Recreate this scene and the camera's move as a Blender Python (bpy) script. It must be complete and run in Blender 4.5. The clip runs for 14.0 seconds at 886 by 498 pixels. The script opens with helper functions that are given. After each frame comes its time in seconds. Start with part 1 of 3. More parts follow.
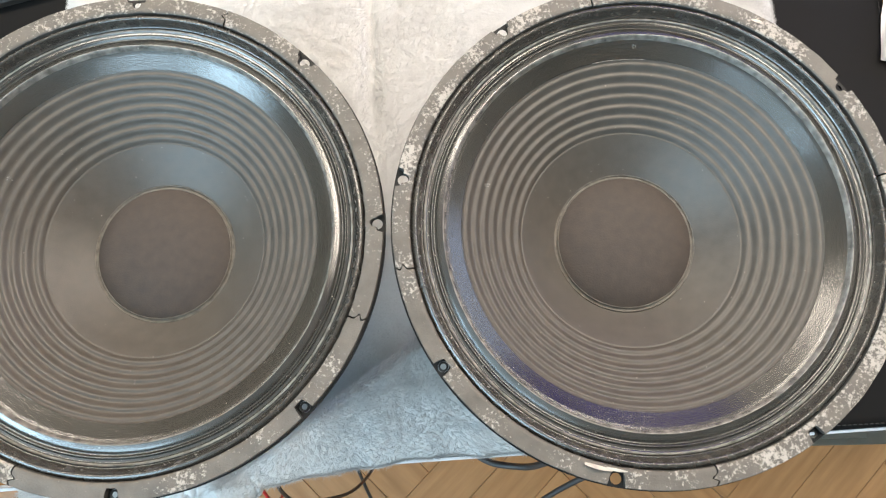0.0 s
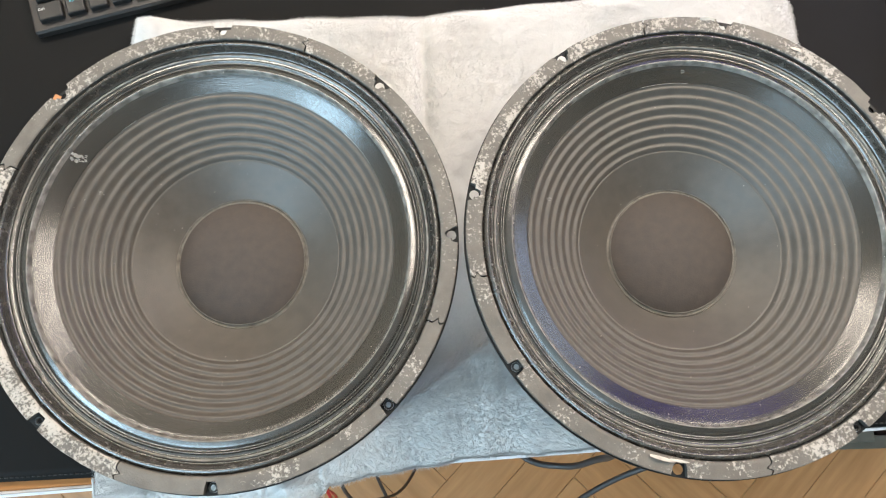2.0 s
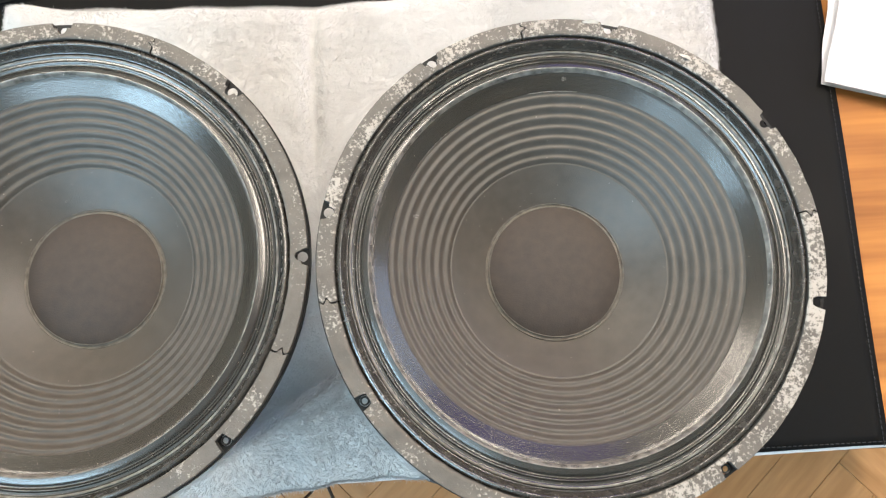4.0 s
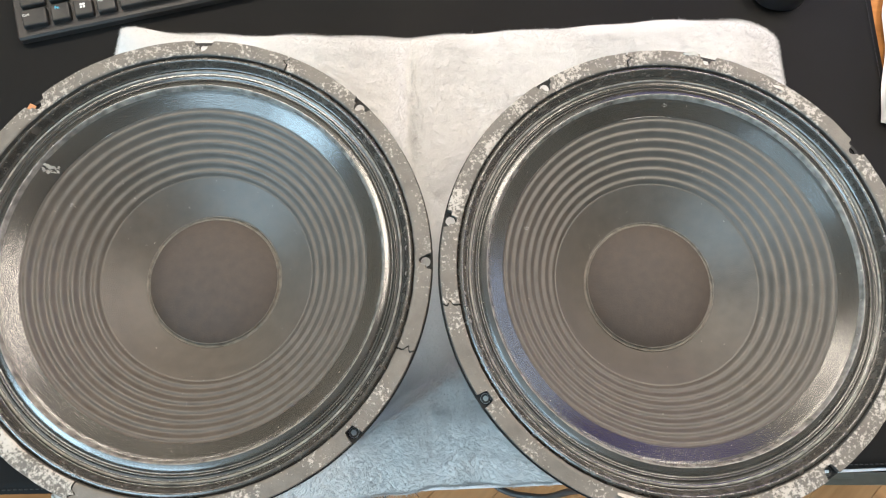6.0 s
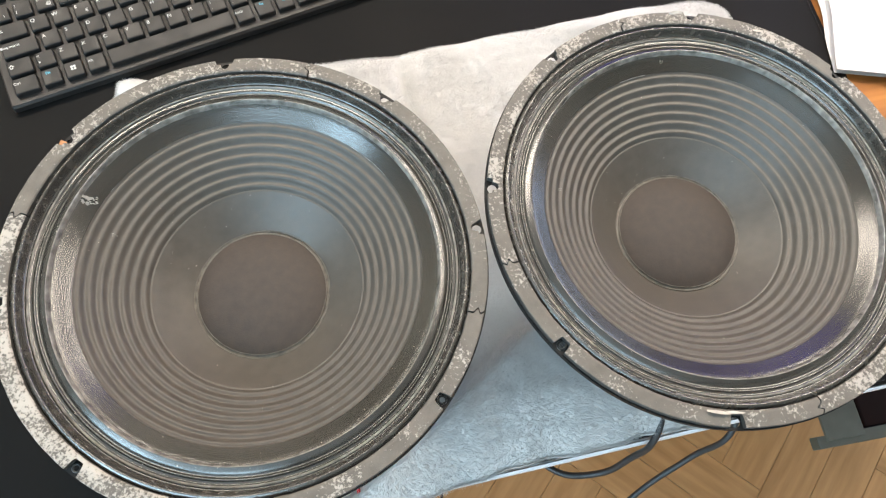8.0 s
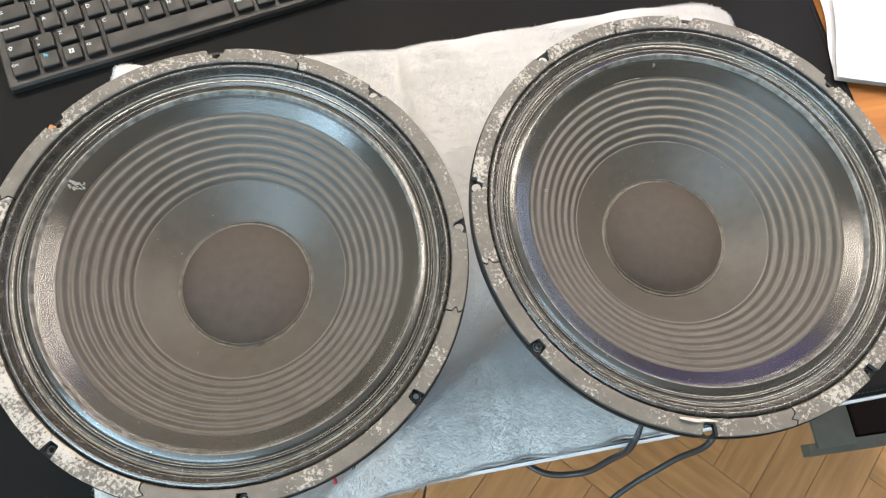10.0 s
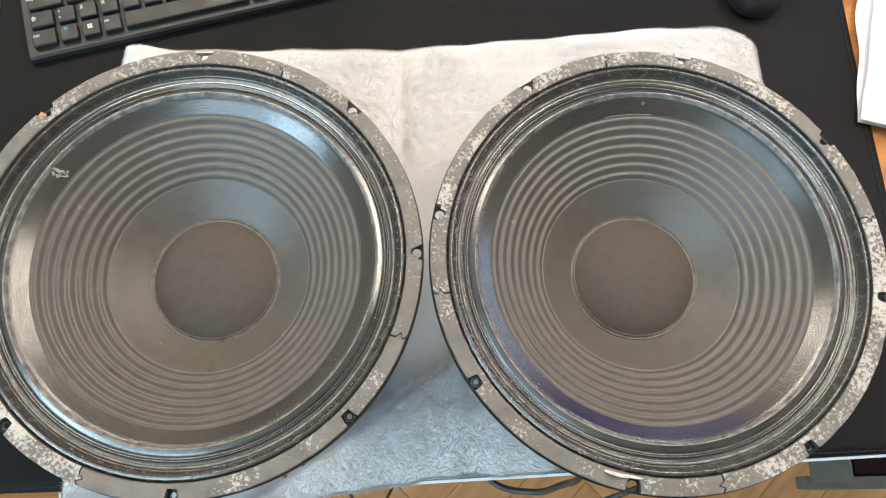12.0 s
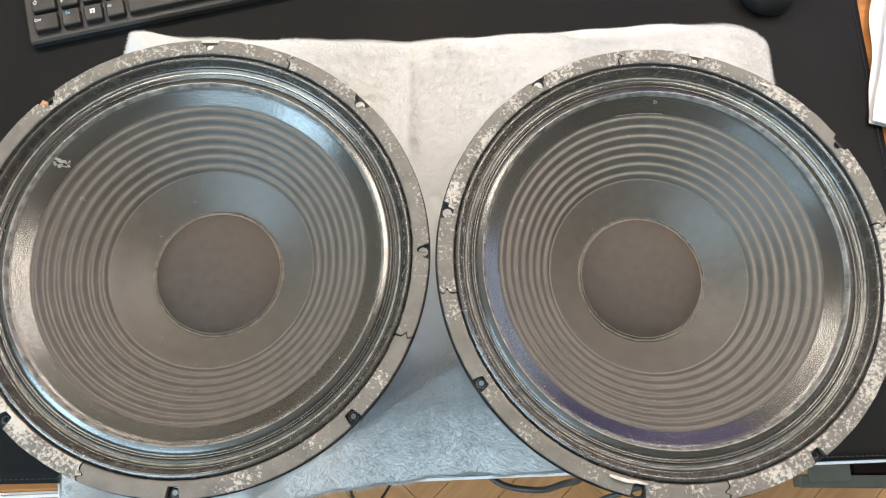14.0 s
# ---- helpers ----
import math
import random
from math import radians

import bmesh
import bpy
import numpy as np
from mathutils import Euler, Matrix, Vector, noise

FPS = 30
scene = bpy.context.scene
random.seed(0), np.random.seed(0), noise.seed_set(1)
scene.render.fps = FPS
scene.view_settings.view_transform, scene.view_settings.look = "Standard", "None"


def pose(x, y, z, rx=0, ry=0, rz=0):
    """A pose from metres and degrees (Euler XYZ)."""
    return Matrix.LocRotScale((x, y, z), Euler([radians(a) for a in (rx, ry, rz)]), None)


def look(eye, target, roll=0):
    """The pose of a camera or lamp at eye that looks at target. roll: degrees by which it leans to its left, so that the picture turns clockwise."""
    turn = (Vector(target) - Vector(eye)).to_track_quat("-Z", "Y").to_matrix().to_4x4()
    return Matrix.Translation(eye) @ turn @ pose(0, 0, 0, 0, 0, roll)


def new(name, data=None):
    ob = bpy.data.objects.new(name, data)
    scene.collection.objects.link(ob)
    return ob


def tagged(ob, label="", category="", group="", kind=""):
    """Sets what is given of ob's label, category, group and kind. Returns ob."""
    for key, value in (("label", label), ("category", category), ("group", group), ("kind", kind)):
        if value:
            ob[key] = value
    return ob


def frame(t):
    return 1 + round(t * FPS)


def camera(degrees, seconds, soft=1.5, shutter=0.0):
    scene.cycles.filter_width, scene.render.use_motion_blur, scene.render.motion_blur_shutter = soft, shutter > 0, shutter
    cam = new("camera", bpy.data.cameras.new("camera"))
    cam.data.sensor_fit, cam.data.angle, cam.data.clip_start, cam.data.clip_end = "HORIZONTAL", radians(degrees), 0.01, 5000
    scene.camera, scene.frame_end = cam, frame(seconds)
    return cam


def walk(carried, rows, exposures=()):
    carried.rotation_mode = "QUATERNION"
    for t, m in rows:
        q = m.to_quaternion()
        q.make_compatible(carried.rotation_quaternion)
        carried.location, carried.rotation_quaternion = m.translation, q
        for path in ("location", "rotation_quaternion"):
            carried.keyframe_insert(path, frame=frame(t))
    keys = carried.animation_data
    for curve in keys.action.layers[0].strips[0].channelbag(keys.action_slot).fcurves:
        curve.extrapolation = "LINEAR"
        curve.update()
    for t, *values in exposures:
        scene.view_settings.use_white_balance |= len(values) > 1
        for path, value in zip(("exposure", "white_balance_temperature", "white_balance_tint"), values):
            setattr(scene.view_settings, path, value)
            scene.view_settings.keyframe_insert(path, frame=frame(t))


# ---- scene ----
cam = camera(63.0, 14.0, soft=1.2)
# seconds, x, y, z in metres, then the turn in degrees
ROWS = [
    (0, 0.0277, -0.0984, 1.3079, 11.57, 0.05, -1.24),
    (0.5, -0.0002, -0.1044, 1.3185, 12.37, -1.91, -2.44),
    (1, -0.0038, -0.1036, 1.3257, 12.53, -1.63, -1.29),
    (1.5, -0.0276, -0.1116, 1.3433, 12.87, -1.07, -1.00),
    (2, -0.0253, -0.1074, 1.3402, 12.74, -0.93, -1.56),
    (2.5, -0.0112, -0.0949, 1.3315, 12.20, -1.03, -2.08),
    (3, 0.0019, -0.0882, 1.3292, 11.33, -1.02, -2.18),
    (3.5, 0.0482, -0.0754, 1.3220, 10.68, -1.05, -1.78),
    (3.7, 0.0644, -0.0702, 1.3159, 10.27, -1.06, -1.45),
    (5.8, 0.0155, -0.0894, 1.3240, 12.38, -2.70, 0.42),
    (6, -0.0133, -0.0984, 1.3367, 13.81, -1.98, 0.37),
    (6.5, -0.0772, -0.1208, 1.3351, 18.03, -2.70, -3.31),
    (7, -0.1075, -0.1508, 1.3150, 20.64, -4.81, -6.94),
    (7.5, -0.0957, -0.1552, 1.3180, 21.04, -4.60, -8.96),
    (8, -0.0907, -0.1650, 1.3251, 20.74, -3.74, -10.04),
    (10.5, -0.0545, -0.1625, 1.3322, 19.49, -3.78, -5.74),
    (11, -0.0146, -0.1555, 1.3399, 18.87, -3.25, -2.36),
    (11.5, 0.0023, -0.1455, 1.3439, 17.63, -2.13, -0.72),
    (12, -0.0041, -0.1281, 1.3513, 16.22, -1.34, -0.54),
    (12.5, -0.0100, -0.1179, 1.3511, 14.78, -1.39, -0.79),
    (13, -0.0104, -0.1192, 1.3530, 14.16, -1.80, -0.45),
    (13.5, -0.0093, -0.1191, 1.3507, 14.61, -1.86, 0.14),
    (14, -0.0101, -0.1183, 1.3472, 15.09, -1.79, 0.40),
]
walk(cam, [(t, pose(x, y, z, rx, ry, rz)) for t, x, y, z, rx, ry, rz in ROWS])

# ---------------------------------------------------------------- light
world = bpy.data.worlds.new("daylight")
scene.world = world
world.use_nodes = True
sky = world.node_tree.nodes.new("ShaderNodeTexSky")
sky.sky_type, sky.sun_disc = "NISHITA", False
sky.sun_elevation, sky.sun_rotation = radians(40), radians(200)
world.node_tree.links.new(sky.outputs[0], world.node_tree.nodes["Background"].inputs[0])
world.node_tree.nodes["Background"].inputs[1].default_value = 0.1
scene.view_settings.exposure = -0.01


def area_light(name, m, sx, sy, power, colour):
    data = bpy.data.lights.new(name, "AREA")
    data.shape, data.size, data.size_y, data.energy, data.color = "RECTANGLE", sx, sy, power, colour
    ob = new(name, data)
    ob.matrix_world = m
    return ob


# cool daylight through the windows of the south-west corner and the side window, warm tubes of the ceiling light
area_light("ceiling_lamp_light", look((1.25, 1.15, 2.53), (1.25, 1.151, 0)), 0.36, 1.9, 80, (1.0, 0.895, 0.77))
# second tube is added out of view, set to model the cone ribs
area_light("ceiling_lamp_light", look((-0.55, 1.40, 2.53), (-0.55, 1.401, 0)), 1.70, 0.36, 70, (1.0, 0.895, 0.77))
area_light("window_daylight", look((-1.10, -1.72, 1.98), (-1.10, 0.0, 1.98)), 1.25, 0.95, 41, (0.56, 0.82, 1.0))
area_light("west_window_daylight", look((-1.87, -1.10, 1.98), (0.0, -1.10, 1.98)), 1.05, 0.95, 62, (0.56, 0.82, 1.0))
area_light("side_window_daylight", look((2.27, 1.25, 1.34), (0, 1.25, 1.34)), 1.7, 0.76, 24, (0.60, 0.72, 1.0))


# ---------------------------------------------------------------- materials
def shader(name, base, rough=0.5, metal=0.0, spread=0.25, size=40.0, fine=600.0, bump=0.1, bump_size=None,
           other=None, patch=None, patch_size=30.0, patch_edge=(0.55, 0.6), rough_spread=0.1, patch_cover=0.0, coat=0.0, stretch=(1, 1, 1), spec=0.5, sheen=0.0, polar=0.0, cover_size=None):
    """A node material: two scales of variation, relief, and worn patches of a second colour."""
    m = bpy.data.materials.new(name)
    m.use_nodes = True
    n, k = m.node_tree.nodes, m.node_tree.links
    b = n["Principled BSDF"]
    b.inputs["Metallic"].default_value = metal
    b.inputs["Coat Weight"].default_value = coat
    b.inputs["Specular IOR Level"].default_value = spec
    b.inputs["Sheen Weight"].default_value = sheen
    co = n.new("ShaderNodeTexCoord")
    mp = n.new("ShaderNodeMapping")
    mp.inputs["Scale"].default_value = stretch
    info = n.new("ShaderNodeObjectInfo")
    shift = n.new("ShaderNodeVectorMath")
    shift.operation = "MULTIPLY_ADD"
    shift.inputs[1].default_value = (1, 1, 1)
    if not polar:
        k.new(co.outputs["Object"], shift.inputs[0])
    k.new(info.outputs["Random"], shift.inputs[2])
    if polar:
        # brush marks that run round the axis: arc length shortened, radius kept
        sep, join = n.new("ShaderNodeSeparateXYZ"), n.new("ShaderNodeCombineXYZ")
        arc, turns = n.new("ShaderNodeMath"), n.new("ShaderNodeMath")
        arc.operation, turns.operation = "ARCTAN2", "MULTIPLY"
        k.new(co.outputs["Object"], sep.inputs[0])
        k.new(sep.outputs["Y"], arc.inputs[0])
        k.new(sep.outputs["X"], arc.inputs[1])
        k.new(arc.outputs[0], turns.inputs[0])
        turns.inputs[1].default_value = 0.12 * polar
        flat = n.new("ShaderNodeVectorMath")
        flat.operation = "MULTIPLY"
        flat.inputs[1].default_value = (1, 1, 0)
        size_of = n.new("ShaderNodeVectorMath")
        size_of.operation = "LENGTH"
        k.new(co.outputs["Object"], flat.inputs[0])
        k.new(flat.outputs[0], size_of.inputs[0])
        k.new(turns.outputs[0], join.inputs["X"])
        k.new(size_of.outputs["Value"], join.inputs["Y"])
        k.new(join.outputs[0], shift.inputs[0])
    k.new(shift.outputs[0], mp.inputs["Vector"])

    def noise_tex(scale, detail=4.0):
        t = n.new("ShaderNodeTexNoise")
        t.inputs["Scale"].default_value, t.inputs["Detail"].default_value = scale, detail
        k.new(mp.outputs[0], t.inputs["Vector"])
        return t

    def ramp(src, lo, hi, a, c):
        r = n.new("ShaderNodeMapRange")
        r.inputs["From Min"].default_value, r.inputs["From Max"].default_value = lo, hi
        r.inputs["To Min"].default_value, r.inputs["To Max"].default_value = a, c
        k.new(src, r.inputs["Value"])
        return r.outputs[0]

    def mixed(f, a, c):
        x = n.new("ShaderNodeMix")
        x.data_type = "RGBA"
        k.new(f, x.inputs["Factor"])
        for v, s in ((a, x.inputs["A"]), (c, x.inputs["B"])):
            if isinstance(v, tuple):
                s.default_value = (*v, 1)
            else:
                k.new(v, s)
        return x.outputs["Result"]

    coarse, grain = noise_tex(size), noise_tex(fine, 2.0)
    dark = tuple(c * (1 - spread) for c in base)
    light = other or tuple(min(1, c * (1 + spread)) for c in base)
    colour = mixed(ramp(coarse.outputs["Fac"], 0.3, 0.7, 0, 1), dark, light)
    colour = mixed(ramp(grain.outputs["Fac"], 0.35, 0.75, 0, spread * 0.6), colour, tuple(c * 0.6 for c in base))
    ro = ramp(coarse.outputs["Fac"], 0.3, 0.7, max(0.03, rough - rough_spread), min(1, rough + rough_spread))
    height = grain.outputs["Fac"]
    if patch:
        pn = noise_tex(patch_size, 6.0)
        pn.inputs["Roughness"].default_value = 0.70
        cover = n.new("ShaderNodeMath")
        cover.operation = "MULTIPLY_ADD"
        cover.inputs[1].default_value = patch_cover
        k.new(noise_tex(cover_size or patch_size * 0.2, 1.0).outputs["Fac"], cover.inputs[0])
        k.new(pn.outputs["Fac"], cover.inputs[2])
        mask = ramp(cover.outputs[0], patch_edge[0] + patch_cover / 2, patch_edge[1] + patch_cover / 2, 0, 1)
        colour = mixed(mask, colour, patch)
        add = n.new("ShaderNodeMath")
        add.operation = "MULTIPLY_ADD"
        add.inputs[1].default_value = 1.6
        k.new(mask, add.inputs[0])
        k.new(height, add.inputs[2])
        height = add.outputs[0]
    k.new(colour, b.inputs["Base Color"])
    k.new(ro, b.inputs["Roughness"])
    if bump:
        bp = n.new("ShaderNodeBump")
        bp.inputs["Strength"].default_value = bump
        bp.inputs["Distance"].default_value = bump_size or 0.0005
        k.new(height, bp.inputs["Height"])
        k.new(bp.outputs[0], b.inputs["Normal"])
    return m


def emitter(name, colour, strength):
    m = bpy.data.materials.new(name)
    m.use_nodes = True
    b = m.node_tree.nodes["Principled BSDF"]
    b.inputs["Base Color"].default_value = (*colour, 1)
    b.inputs["Emission Color"].default_value = (*colour, 1)
    b.inputs["Emission Strength"].default_value = strength
    return m


M_CONE = shader("cone_paper", (0.063, 0.055, 0.046), 0.46, spread=0.13, size=120, fine=1500, bump=0.45, bump_size=0.0003, rough_spread=0.05, spec=0.46)
M_DOPE = shader("cone_edge_lacquer", (0.022, 0.020, 0.016), 0.20, spread=0.3, size=90, fine=1900, bump=0.6, spec=0.85, bump_size=0.0003, rough_spread=0.03, polar=0.2)
M_SURROUND = shader("surround_lacquer", (0.022, 0.021, 0.018), 0.21, spread=0.35, size=60, fine=1900, bump=0.22, bump_size=0.0003, rough_spread=0.04, spec=1.0)
# base paler than the surround's, painting in the glints along bead and ridge
M_BEAD_GLINT = shader("lacquer_bead_glint", (0.15, 0.14, 0.125), 0.17, spread=0.5, size=160, fine=1100, bump=1.0, bump_size=0.0009, spec=1.0)
M_LIP = shader("doped_cloth_lip", (0.028, 0.025, 0.021), 0.25, spread=0.35, size=160, fine=1900, bump=0.30, bump_size=0.0003, rough_spread=0.05, spec=1.0)
M_CAP = shader("dust_cap_felt", (0.046, 0.036, 0.030), 0.72, spec=0.35, spread=0.22, size=150, fine=900, bump=0.6, bump_size=0.0003)
M_GLUE = shader("dried_glue", (0.10, 0.088, 0.072), 0.45, spread=0.4, size=200, fine=900, bump=0.4)
# gasket board that has kept its skin, flaked in places, and flaked all over
M_GASKETS = [shader("gasket_board_" + wear, (0.100, 0.087, 0.073), 0.60, spread=0.25, size=90, fine=900, bump=0.5, bump_size=0.0005,
                    patch=(0.35, 0.315, 0.275), patch_size=430, patch_edge=(lo, lo + 0.09), patch_cover=0.55, cover_size=34) for wear, lo in (("sound", 0.59), ("flaked", 0.535), ("bare", 0.462))]
M_GASKET_SIDE = shader("gasket_board_edge", (0.032, 0.031, 0.028), 0.75, spread=0.3, size=80, bump=0.4)
M_TEAR = shader("torn_board", (0.42, 0.38, 0.33), 0.85, spread=0.2, size=200, bump=0.4)
M_FLAKE = shader("cracked_lacquer", (0.21, 0.20, 0.18), 0.5, spread=0.3, size=200, bump=0.4)
M_STEEL = shader("black_steel", (0.008, 0.008, 0.008), 0.55, spread=0.3, size=60, bump=0.15, spec=0.25)
M_ZINC = shader("worn_zinc", (0.050, 0.052, 0.052), 0.42, metal=0.8, spread=0.5, size=300, bump=0.5)
M_COPPER = shader("copper_lug", (0.30, 0.14, 0.06), 0.5, metal=0.4, spread=0.2, size=300)
M_MAGNET = shader("ferrite_magnet", (0.03, 0.03, 0.032), 0.5, spread=0.2, size=50)
M_TOWEL = shader("terry_cloth", (0.52, 0.519, 0.514), 0.95, spread=0.06, size=22, fine=500, bump=0.3, bump_size=0.001, sheen=0.2,
                 patch=(0.50, 0.49, 0.47), patch_size=9, patch_edge=(0.58, 0.75))
M_PILE = bpy.data.materials.new("terry_pile")
M_PILE.use_nodes = True
pn, pk = M_PILE.node_tree.nodes, M_PILE.node_tree.links
pn.remove(pn["Principled BSDF"])
mix, dif, tra, ran, col = (pn.new("ShaderNode" + k) for k in ("MixShader", "BsdfDiffuse", "BsdfTranslucent", "NewGeometry", "ValToRGB"))
col.color_ramp.elements[0].color, col.color_ramp.elements[1].color = (0.48, 0.48, 0.477, 1), (0.54, 0.54, 0.537, 1)
pk.new(ran.outputs["Random Per Island"], col.inputs[0])
for q in (dif, tra):
    pk.new(col.outputs[0], q.inputs["Color"])
up, nrm = pn.new("ShaderNodeVectorMath"), pn.new("ShaderNodeVectorMath")
up.operation, nrm.operation = "MULTIPLY_ADD", "NORMALIZE"
up.inputs[1].default_value, up.inputs[2].default_value = (0.20, 0.20, 0.20), (0, 0, 0.80)
pk.new(ran.outputs["Normal"], up.inputs[0])
pk.new(up.outputs[0], nrm.inputs[0])
pk.new(nrm.outputs[0], dif.inputs["Normal"])
mix.inputs[0].default_value = 0.18
pk.new(dif.outputs[0], mix.inputs[1])
pk.new(tra.outputs[0], mix.inputs[2])
pk.new(mix.outputs[0], pn["Material Output"].inputs["Surface"])
M_MAT = shader("black_leatherette", (0.0042, 0.0041, 0.0040), 0.66, spread=0.3, size=8, fine=1500, bump=0.25, bump_size=0.0002, rough_spread=0.08, spec=0.11)
M_STITCH = shader("stitch_thread", (0.018, 0.018, 0.018), 0.8, spread=0.2, size=100)
M_DESK = shader("oak_laminate", (0.36, 0.135, 0.034), 0.62, spread=0.42, size=5, fine=26, bump=0.05, stretch=(0.5, 9, 1), other=(0.50, 0.215, 0.056), rough_spread=0.05, spec=0.18)
M_TRIM = shader("white_edge_trim", (0.60, 0.61, 0.64), 0.35, spread=0.06, size=20, bump=0.05)
M_FLOOR = shader("parquet_oak", (0.33, 0.165, 0.062), 0.38, spread=0.12, size=4, fine=40, bump=0.06, stretch=(2.0, 18, 1), other=(0.42, 0.225, 0.09))
M_JOINT = shader("parquet_joint", (0.17, 0.10, 0.05), 0.8)
M_WALL = shader("wall_paint", (0.46, 0.45, 0.42), 0.9, spread=0.05, size=3, bump=0.1)
M_CEIL = shader("ceiling_paint", (0.66, 0.66, 0.64), 0.95, spread=0.04, size=3, bump=0.05)
M_KB = shader("keyboard_shell", (0.017, 0.0150, 0.014), 0.5, spec=0.3, spread=0.12, size=80, fine=2500, bump=0.2, bump_size=0.0002)
M_KEY = shader("keycap", (0.0085, 0.0082, 0.0080), 0.5, spec=0.35, spread=0.15, size=80, fine=2500, bump=0.2, bump_size=0.0002)
M_WHITE = shader("legend_white", (0.52, 0.52, 0.51), 0.6, spread=0.03, bump=0)
M_BLUE = shader("legend_blue", (0.06, 0.42, 0.62), 0.6, spread=0.03, bump=0)
M_MOUSE = shader("mouse_shell", (0.016, 0.016, 0.018), 0.33, spread=0.15, size=60, bump=0.05)
M_RUBBER = shader("cable_rubber", (0.018, 0.020, 0.022), 0.5, spread=0.2, size=60, bump=0.1)
M_RED = shader("red_wire", (0.40, 0.012, 0.02), 0.45, spread=0.15, size=60, bump=0)
M_PAPER = shader("white_paper", (0.60, 0.60, 0.59), 0.8, spread=0.05, size=14, bump=0.1)
M_GREY = shader("grey_green_steel", (0.078, 0.081, 0.066), 0.45, spread=0.15, size=30, bump=0.08)
# near-black red, with the shade under the desk put into the colour
M_DARKRED = shader("dark_red_void", (0.0075, 0.0026, 0.0022), 0.55, spread=0.4, size=14, bump=0.1, spec=0.12)
M_BLACKPL = shader("black_plastic", (0.015, 0.015, 0.016), 0.45, spread=0.2, size=50)
# glow of the assumed monitor, giving the violet reflection in the cones
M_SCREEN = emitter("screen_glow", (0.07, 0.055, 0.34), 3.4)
M_DIFFUSER = emitter("lamp_diffuser", (1.0, 0.88, 0.74), 3.0)


# ---------------------------------------------------------------- mesh helpers
def mesh_from(name, verts, faces, material, smooth=False):
    me = bpy.data.meshes.new(name)
    me.from_pydata([tuple(v) for v in verts], [], [tuple(f) for f in faces])
    for m in (material if isinstance(material, (list, tuple)) else [material]):
        me.materials.append(m)
    if smooth:
        me.polygons.foreach_set("use_smooth", [True] * len(me.polygons))
    me.update()
    return me


def thing(name, m, label, category, group="", kind=""):
    """An Empty at a thing's base, under which its parts hang."""
    ob = new(name)
    ob.empty_display_size = 0.02
    ob.matrix_world = m
    return tagged(ob, label, category, group, kind)


def child(name, me, parent, label="", local=None):
    ob = new(name, me)
    ob.parent = parent
    if local is not None:
        ob.matrix_local = local
    return tagged(ob, label)


def part(name, bm, material, parent, label="", smooth=False, local=None):
    """One bmesh as one mesh object under a thing or a part."""
    me = bpy.data.meshes.new(name)
    bm.to_mesh(me)
    bm.free()
    for m in (material if isinstance(material, (list, tuple)) else [material]):
        me.materials.append(m)
    if smooth:
        me.polygons.foreach_set("use_smooth", [True] * len(me.polygons))
    return child(name, me, parent, label, local)


def solo(name, bm, material, label, category, smooth=False, kind="", group="", m=None):
    me = bpy.data.meshes.new(name)
    bm.to_mesh(me)
    bm.free()
    for x in (material if isinstance(material, (list, tuple)) else [material]):
        me.materials.append(x)
    if smooth:
        me.polygons.foreach_set("use_smooth", [True] * len(me.polygons))
    ob = new(name, me)
    if m is not None:
        ob.matrix_world = m
    return tagged(ob, label, category, group, kind)


def box_bm(sx, sy, sz, at=(0, 0, 0), bevel=0.0, segments=2, bm=None):
    """A box standing on z = at[2], centred in x and y."""
    bm = bm or bmesh.new()
    made = bmesh.ops.create_cube(bm, size=1, matrix=Matrix.Translation((at[0], at[1], at[2] + sz / 2)) @ Matrix.Diagonal((sx, sy, sz, 1)))
    if bevel:
        edges = list({e for v in made["verts"] for e in v.link_edges})
        bmesh.ops.bevel(bm, geom=edges, offset=bevel, segments=segments, affect="EDGES", profile=0.5)
    return bm


def revolve(profile, steps=256, wobble=0.0, seed=0):
    """Vertices and faces of a profile of (radius, height) turned round z."""
    rnd = random.Random(seed)
    ph = [rnd.uniform(0, 6.28) for _ in range(4)]
    verts, faces = [], []
    for i in range(steps):
        a = 2 * math.pi * i / steps
        w = wobble * (math.sin(2 * a + ph[0]) + 0.6 * math.sin(3 * a + ph[1]) + 0.4 * math.sin(7 * a + ph[2]))
        for r, z in profile:
            verts.append((r * math.cos(a), r * math.sin(a), z + w))
    n = len(profile)
    for i in range(steps):
        j = (i + 1) % steps
        for q in range(n - 1):
            faces.append((i * n + q, j * n + q, j * n + q + 1, i * n + q + 1))
    return verts, faces


def tube(name, points, radius, material, label, category, parent=None):
    """A cable along a smooth line of points."""
    cu = bpy.data.curves.new(name, "CURVE")
    cu.dimensions, cu.bevel_depth, cu.bevel_resolution, cu.resolution_u = "3D", radius, 4, 10
    sp = cu.splines.new("BEZIER")
    sp.bezier_points.add(len(points) - 1)
    for p, c in zip(sp.bezier_points, points):
        p.co, p.handle_left_type, p.handle_right_type = c, "AUTO", "AUTO"
    cu.materials.append(material)
    ob = new(name, cu)
    ob.parent = parent
    return tagged(ob, label, category)


# ---------------------------------------------------------------- the room
DESK = 0.740
X0, X1, Y0, Y1, H = -1.9, 2.3, -1.75, 2.5, 2.62


def wall(name, sx, sy, sz, at, label):
    return solo(name, box_bm(sx, sy, sz, at), M_WALL, label, "wall", kind="structure")


